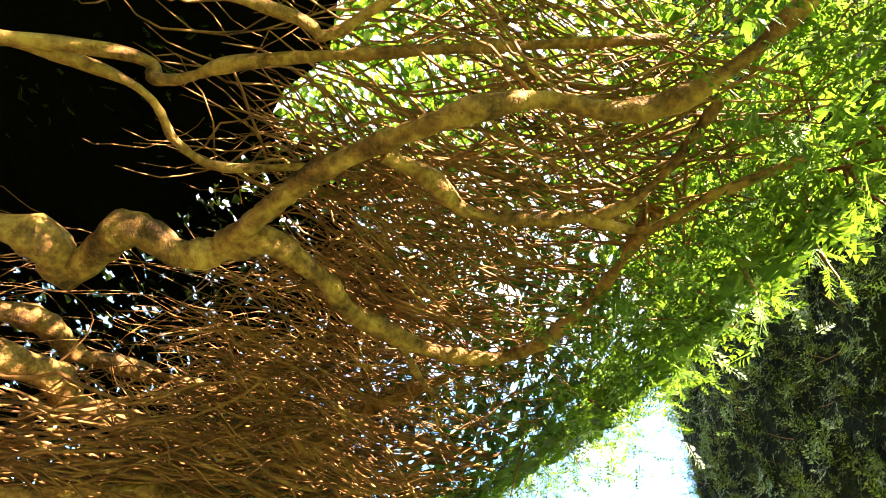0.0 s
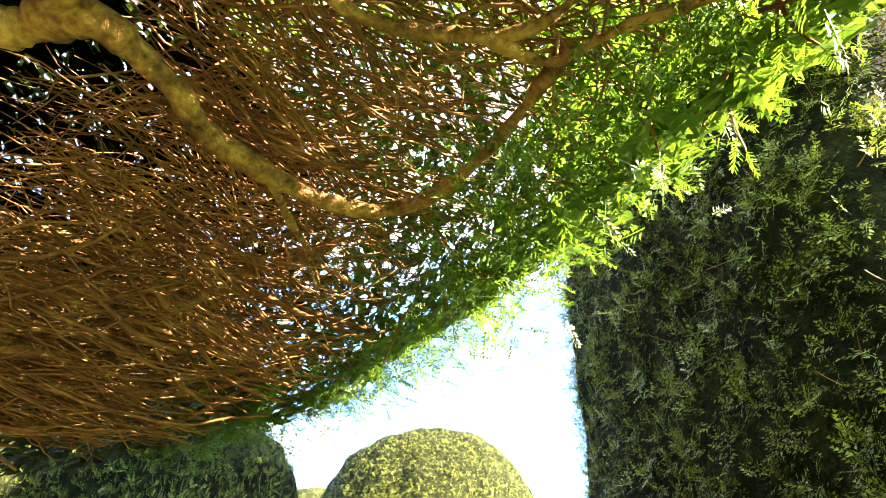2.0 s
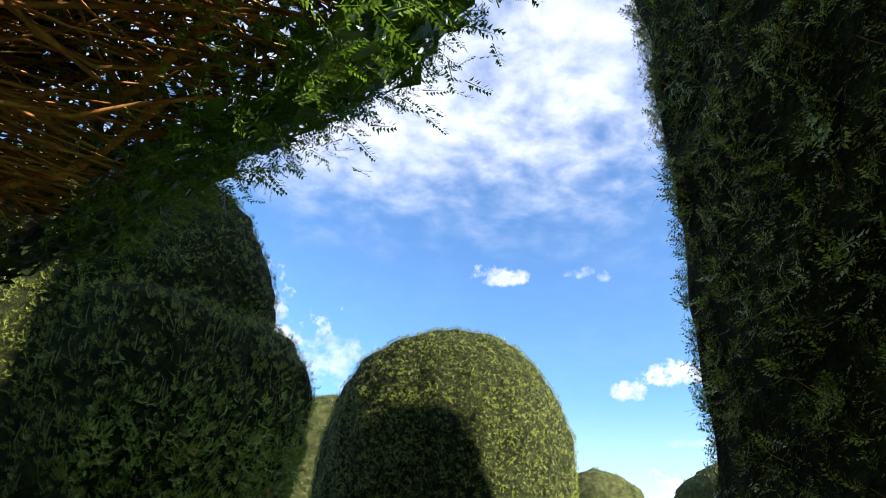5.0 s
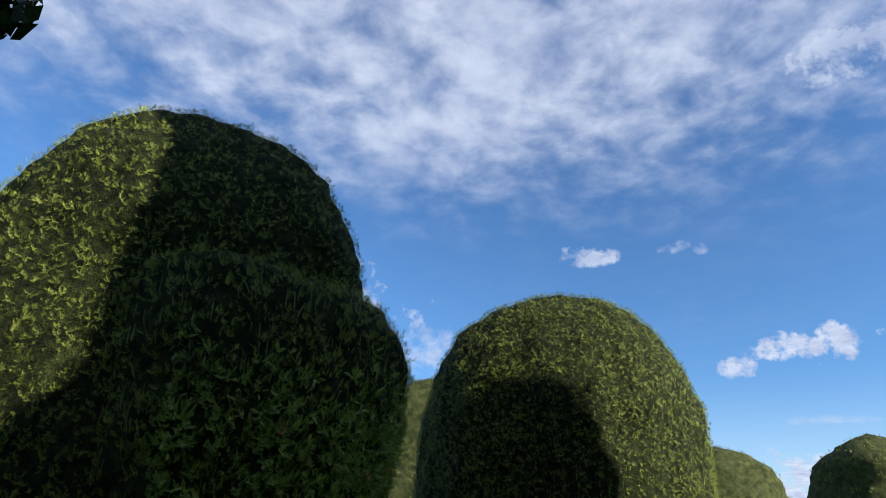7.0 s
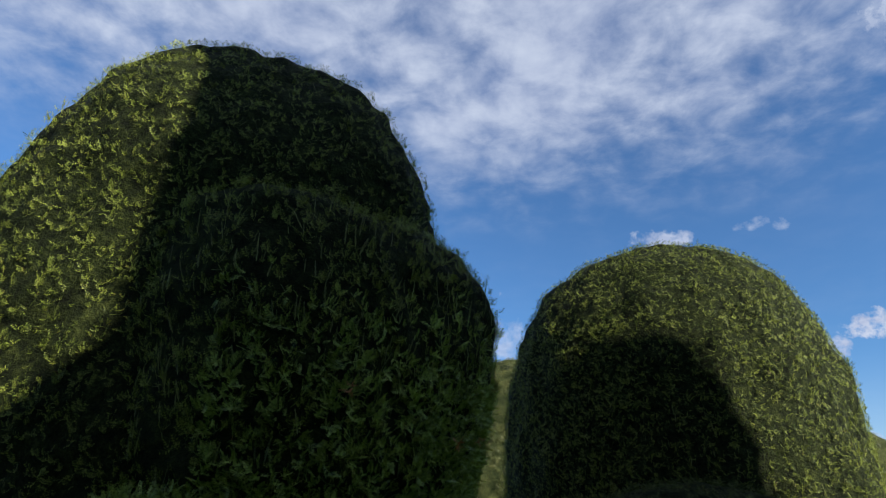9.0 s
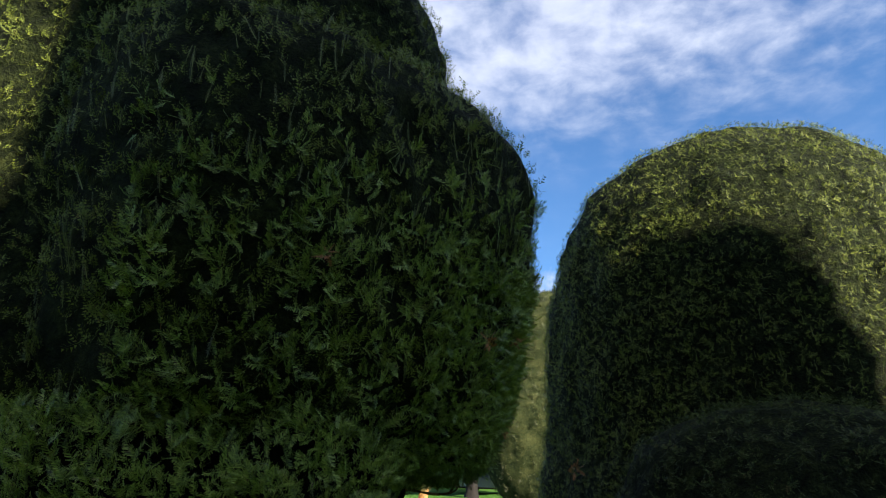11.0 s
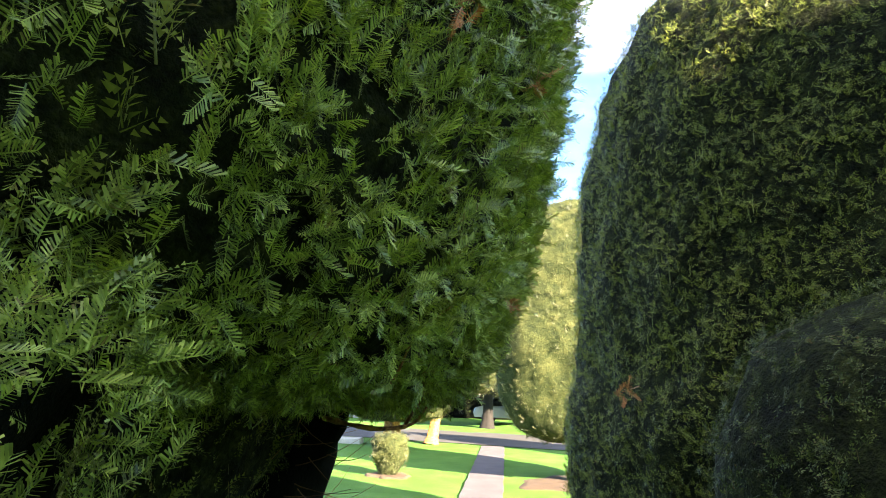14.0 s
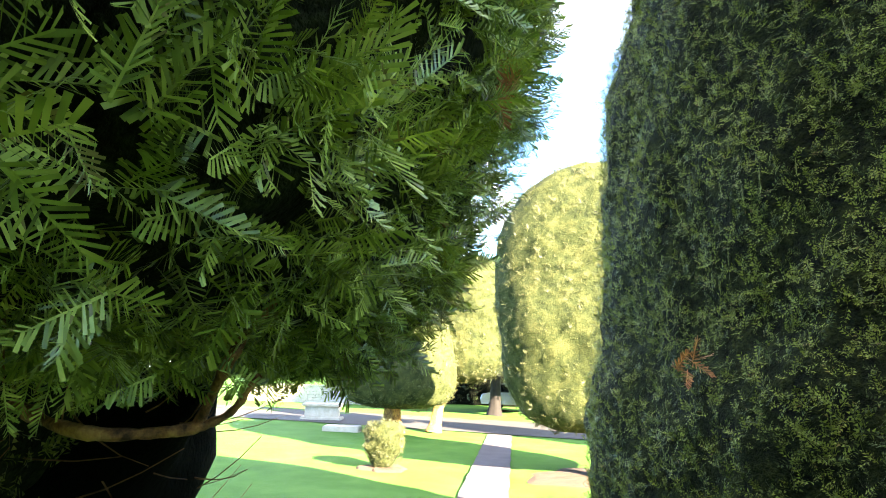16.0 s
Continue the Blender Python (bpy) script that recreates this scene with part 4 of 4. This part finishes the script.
BOUGHS = [
    ([(-2.4, 0.55, 1.9), (-1.3, 1.05, 2.35), (-0.45, 1.4, 2.55), (-0.12, 1.49, 2.58), (-0.08, 1.56, 2.57), (0.02, 1.48, 2.59), (0.09, 1.51, 2.57), (0.15, 1.50, 2.58)], 0.030, 0.016),
    ([(0.14, 1.50, 2.58), (0.21, 1.43, 2.58), (0.28, 1.37, 2.59), (0.41, 1.28, 2.57), (0.51, 1.25, 2.58), (0.61, 1.25, 2.57), (0.69, 1.20, 2.58), (0.78, 1.08, 2.62)], 0.015, 0.009),
    ([(0.15, 1.50, 2.58), (0.21, 1.48, 2.58), (0.27, 1.55, 2.58), (0.31, 1.63, 2.58), (0.45, 1.70, 2.57), (0.56, 1.69, 2.58), (0.64, 1.57, 2.59), (0.69, 1.42, 2.62)], 0.018, 0.008),
    ([(0.36, 1.33, 2.58), (0.41, 1.36, 2.58), (0.47, 1.41, 2.58), (0.60, 1.40, 2.58), (0.66, 1.36, 2.59), (0.71, 1.26, 2.62)], 0.011, 0.006),
    ([(0.58, 1.40, 2.58), (0.66, 1.41, 2.57), (0.71, 1.36, 2.57), (0.80, 1.30, 2.58)], 0.008, 0.004),
    ([(0.37, 1.68, 2.58), (0.40, 1.86, 2.62), (0.45, 2.0, 2.65), (0.54, 2.10, 2.66)], 0.007, 0.004),
    ([(-2.5, 0.8, 2.1), (-1.4, 1.7, 2.6), (-0.62, 2.16, 2.78), (-0.52, 2.36, 2.78), (-0.40, 2.50, 2.78), (-0.10, 2.49, 2.78), (0.12, 2.38, 2.77), (0.28, 2.26, 2.77), (0.52, 2.05, 2.78)], 0.05, 0.012),
    ([(-2.4, 0.7, 2.3), (-1.4, 1.8, 2.8), (-0.74, 2.22, 2.95), (-0.58, 2.42, 2.95), (-0.39, 2.51, 2.95), (-0.22, 2.57, 2.95), (0.10, 2.53, 2.98)], 0.045, 0.012),
    ([(-1.5, 2.6, 2.5), (-0.85, 2.62, 2.72), (-0.60, 2.36, 2.75), (-0.42, 2.48, 2.77)], 0.028, 0.018),
    ([(-0.9, 1.15, 2.5), (-0.04, 1.29, 2.70), (0.07, 1.33, 2.70), (0.18, 1.30, 2.70), (0.40, 1.27, 2.70), (0.67, 1.25, 2.72)], 0.010, 0.006),
    ([(-0.3, 1.2, 2.66), (0.0, 1.34, 2.72), (0.05, 1.44, 2.72), (0.10, 1.48, 2.72), (0.23, 1.48, 2.73), (0.4, 1.5, 2.78)], 0.008, 0.005),
    ([(-0.2, 1.1, 2.66), (0.22, 1.23, 2.70), (0.28, 1.26, 2.70), (0.36, 1.22, 2.72), (0.6, 1.1, 2.75)], 0.008, 0.005),
    ([(-1.6, 2.0, 2.3), (-0.5, 2.4, 2.56), (-0.16, 2.56, 2.62), (-0.06, 2.73, 2.62), (0.10, 2.72, 2.62), (0.27, 2.55, 2.62), (0.40, 2.38, 2.62)], 0.024, 0.007),
    ([(-1.5, 2.3, 2.35), (-0.7, 2.75, 2.5), (-0.3, 2.9, 2.52), (0.05, 2.8, 2.55), (0.25, 2.62, 2.6)], 0.018, 0.006),
]
yew_overhead()


# ---- far side of the lawn ----
# bark taken near black, the shade under the far crown is in the colour
SHADED_BARK = rough_material("shaded_bark", [(0.3, (0.006, 0.005, 0.004)), (0.6, (0.014, 0.011, 0.009)), (0.8, (0.025, 0.02, 0.016))], 6, 0.8, 0.9, fine=40)
SOIL = rough_material("bare_soil", [(0.3, (0.035, 0.022, 0.014)), (0.6, (0.07, 0.045, 0.028)), (0.8, (0.12, 0.08, 0.05))], 6, 1.0, 0.95, fine=60, distance=0.03)
DARK_LEAVES = foliage_material("dark_shrub_leaves", (0.010, 0.018, 0.007), (0.022, 0.036, 0.012), (0.045, 0.065, 0.02), 0.15)
SILVER = rough_material("silver_car_paint", [(0.3, (0.22, 0.23, 0.24)), (0.7, (0.28, 0.29, 0.30))], 2, 0.02, 0.25, metal=0.6, spec=0.5)
RUBBER = rough_material("tyre_rubber", [(0.3, (0.012, 0.012, 0.012)), (0.7, (0.022, 0.022, 0.022))], 20, 0.2, 0.8)
ALLOY = rough_material("wheel_alloy", [(0.3, (0.5, 0.5, 0.52)), (0.7, (0.62, 0.62, 0.64))], 10, 0.05, 0.3, metal=0.8)
CAR_GLASS = rough_material("dark_car_glass", [(0.3, (0.01, 0.012, 0.014)), (0.7, (0.02, 0.022, 0.025))], 2, 0.0, 0.08, spec=0.6)


def soil_patch(x, y, rx, ry, seed, label, lift=0.0):
    r = np.random.default_rng(seed)
    bm = bmesh.new()
    mid = bm.verts.new((x, y, 0.035 + lift))
    rings = []
    for k, zz in ((0.55, 0.032), (0.85, 0.022), (1.0, -0.02)):
        ring = []
        for i in range(40):
            a = i / 40 * 2 * math.pi
            wob = 1 + 0.10 * math.sin(3 * a + seed) + 0.06 * math.sin(7 * a) + r.normal() * 0.02
            ring.append(bm.verts.new((x + rx * k * wob * math.cos(a), y + ry * k * wob * math.sin(a), zz + lift + r.normal() * 0.006)))
        rings.append(ring)
    for i in range(40):
        j = (i + 1) % 40
        bm.faces.new((mid, rings[0][i], rings[0][j]))
        for a, b in zip(rings, rings[1:]):
            bm.faces.new((a[i], b[i], b[j], a[j]))
    me = bpy.data.meshes.new("soil_bed")
    bm.to_mesh(me)
    bm.free()
    me.materials.append(SOIL)
    tagged(new("soil_bed", me), label, "soil", kind="structure")


def block(bm, x0, x1, y0, y1, z0, z1, bevel=0.02):
    r = bmesh.ops.create_cube(bm, size=1.0)
    for v in r["verts"]:
        v.co = (x0 + (v.co.x + 0.5) * (x1 - x0), y0 + (v.co.y + 0.5) * (y1 - y0), z0 + (v.co.z + 0.5) * (z1 - z0))
    if bevel:
        edges = {e for v in r["verts"] for e in v.link_edges}
        bmesh.ops.bevel(bm, geom=list(edges), offset=bevel, segments=2, affect="EDGES")


def chest_tomb(x, y, turn):
    t = thing("chest_tomb", "weathered pale limestone chest tomb standing on the lawn", "tomb", (x, y, 0))
    t.rotation_euler = (0, 0, radians(turn))
    for name, dims in (("plinth", (-0.75, 0.75, -0.38, 0.38, -0.03, 0.10)), ("chest", (-0.62, 0.62, -0.28, 0.28, 0.10, 0.48)), ("slab", (-0.72, 0.72, -0.36, 0.36, 0.48, 0.58))):
        bm = bmesh.new()
        block(bm, *dims)
        part(name, bm, STONE, t)


def ledger(x, y, turn):
    bm = bmesh.new()
    block(bm, -0.55, 0.55, -0.3, 0.3, -0.04, 0.16, 0.03)
    me = bpy.data.meshes.new("ledger_stone")
    bm.to_mesh(me)
    bm.free()
    me.materials.append(STONE)
    ob = tagged(new("ledger_stone", me), "low flat grey ledger stone set in the grass", "gravestone")
    ob.matrix_world = pose(x, y, 0, 1.5, 0, turn)


def stone_wall(x0, x1, y, high):
    t = thing("stone_wall", "low sunlit pale limestone boundary wall with coping", "wall", kind="structure")
    r = random.Random(5)
    z = -0.05
    while z < high - 0.02:
        h = r.uniform(0.13, 0.2)
        x = x0
        while x < x1:
            w = r.uniform(0.25, 0.55)
            bm = bmesh.new()
            block(bm, x + 0.008, x + w - 0.008, y + r.uniform(-0.015, 0.015), y + 0.35, z + 0.006, z + h - 0.006, 0.015)
            part("stone", bm, STONE, t)
            x += w
        z += h
    x = x0
    while x < x1:
        bm = bmesh.new()
        block(bm, x + 0.01, x + 0.8, y - 0.06, y + 0.42, z, z + 0.1, 0.02)
        part("coping_stone", bm, STONE, t)
        x += 0.81


def car(x, y):
    """A silver hatchback seen from its side, its length along x."""
    t = thing("car", "parked silver hatchback car in deep shade beyond the drive", "car", (x, y, 0))
    outline = [(0.05, 0.35), (0.0, 0.62), (0.10, 0.86), (0.55, 0.98), (1.0, 1.38), (1.5, 1.48), (2.6, 1.46), (3.1, 1.22), (3.4, 0.95), (3.95, 0.84), (4.12, 0.6), (4.08, 0.32)]
    bm = bmesh.new()
    rows = []
    for yy, k in ((-0.84, 0.94), (-0.78, 1.0), (0.78, 1.0), (0.84, 0.94)):
        rows.append([bm.verts.new((2.06 + (px - 2.06) * (0.98 if abs(yy) > 0.8 else 1), yy * (0.86 if pz > 1.1 else 1.0), 0.3 + (pz - 0.3) * k)) for px, pz in outline])
    for a, b in zip(rows, rows[1:]):
        for i in range(len(outline) - 1):
            bm.faces.new((a[i], a[i + 1], b[i + 1], b[i]))
    bm.faces.new(rows[0])
    bm.faces.new(list(reversed(rows[-1])))
    bmesh.ops.recalc_face_normals(bm, faces=bm.faces)
    body = part("body", bm, SILVER, t)
    bm = bmesh.new()
    for x0, x1, top in ((0.75, 1.65, 1.36), (1.72, 2.55, 1.38), (2.62, 3.1, 1.2)):
        vs = [bm.verts.new(c) for c in ((x0, -0.86, 0.97), (x1, -0.86, 0.97), (x1 - 0.06, -0.75, top), (x0 + 0.32, -0.75, top))]
        bm.faces.new(vs)
    bmesh.ops.solidify(bm, geom=list(bm.faces), thickness=0.02)
    part("side_window", bm, CAR_GLASS, body)
    for wx in (0.78, 3.3):
        for side in (-1, 1):
            bm = bmesh.new()
            bmesh.ops.create_cone(bm, cap_ends=True, segments=32, radius1=0.32, radius2=0.32, depth=0.2, matrix=pose(wx, side * 0.76, 0.32, 90, 0, 0))
            bmesh.ops.bevel(bm, geom=[e for e in bm.edges], offset=0.02, segments=2, affect="EDGES")
            wheel = part("wheel", bm, RUBBER, t)
            bm = bmesh.new()
            for k in range(10):
                m = pose(wx, side * 0.868, 0.32, 0, k * 36, 0)
                r = bmesh.ops.create_cube(bm, size=1.0)
                for v in r["verts"]:
                    v.co = m @ Vector((v.co.x * 0.035, v.co.y * 0.02, 0.12 + v.co.z * 0.2))
            bmesh.ops.create_cone(bm, cap_ends=True, segments=20, radius1=0.06, radius2=0.06, depth=0.03, matrix=pose(wx, side * 0.868, 0.32, 90, 0, 0))
            part("rim", bm, ALLOY, wheel)


def shade_tree(x, y):
    t = thing("shade_tree", "dark evergreen tree with low heavy crown over the parking place", "tree")
    trunk_of(t, x, y, 3.0, 0.24, (0.1, 0.3)).data.materials[0] = SHADED_BARK
    s = drum([(2.25, x + 0.5, y + 1.5, 3.5, 2.0), (2.5, x + 0.5, y + 1.5, 5.5, 4.2), (4.0, x + 0.5, y + 1.5, 6.0, 4.5), (5.6, x + 0.5, y + 1.5, 4.5, 3.2), (6.6, x + 0.5, y + 1.5, 0.02, 0.02)], 2.0, 80, 40, 0.25, 0.1, 71)
    core_part("crown", s, CORE, t)
    clothe("foliage", s, 4500, 0.34, 4, DARK_LEAVES, t)


def back_hedge(x0, x1, y, high):
    t = thing("hedge", "tall dense dark evergreen hedge closing the far side", "hedge")
    s = drum([(0.0, (x0 + x1) / 2, y, (x1 - x0) / 2, 0.9), (high * 0.5, (x0 + x1) / 2, y, (x1 - x0) / 2, 1.1), (high * 0.9, (x0 + x1) / 2, y, (x1 - x0) / 2, 0.9), (high, (x0 + x1) / 2, y, (x1 - x0) / 2 - 1, 0.02)], 9.0, 160, 30, 0.25, 0.1, 72)
    core_part("crown", s, CORE, t)
    clothe("foliage", s, 5000, 0.35, 4, DARK_LEAVES, t, lambda c, n: np.where(n[:, 1] < 0, 1.0, 0.1))


# first bed is out of view, added to cut light bouncing into the canopy
soil_patch(-2.6, 0.4, 3.4, 3.4, 5, "unseen bare dry brown soil added under the spreading yew", 0.34)
soil_patch(0.45, 20.1, 1.35, 1.25, 3, "bare brown soil under the clipped yew")
soil_patch(-3.52, 19.75, 0.5, 0.42, 4, "bare brown soil round the small bush")
chest_tomb(-9.3, 30.2, 12)
ledger(-6.9, 26.2, 8)
stone_wall(-19, -9.5, 41.5, 0.8)
car(-5.0, 41.8)
shade_tree(-3.75, 37.3)
back_hedge(-16, 9, 47.5, 3.4)
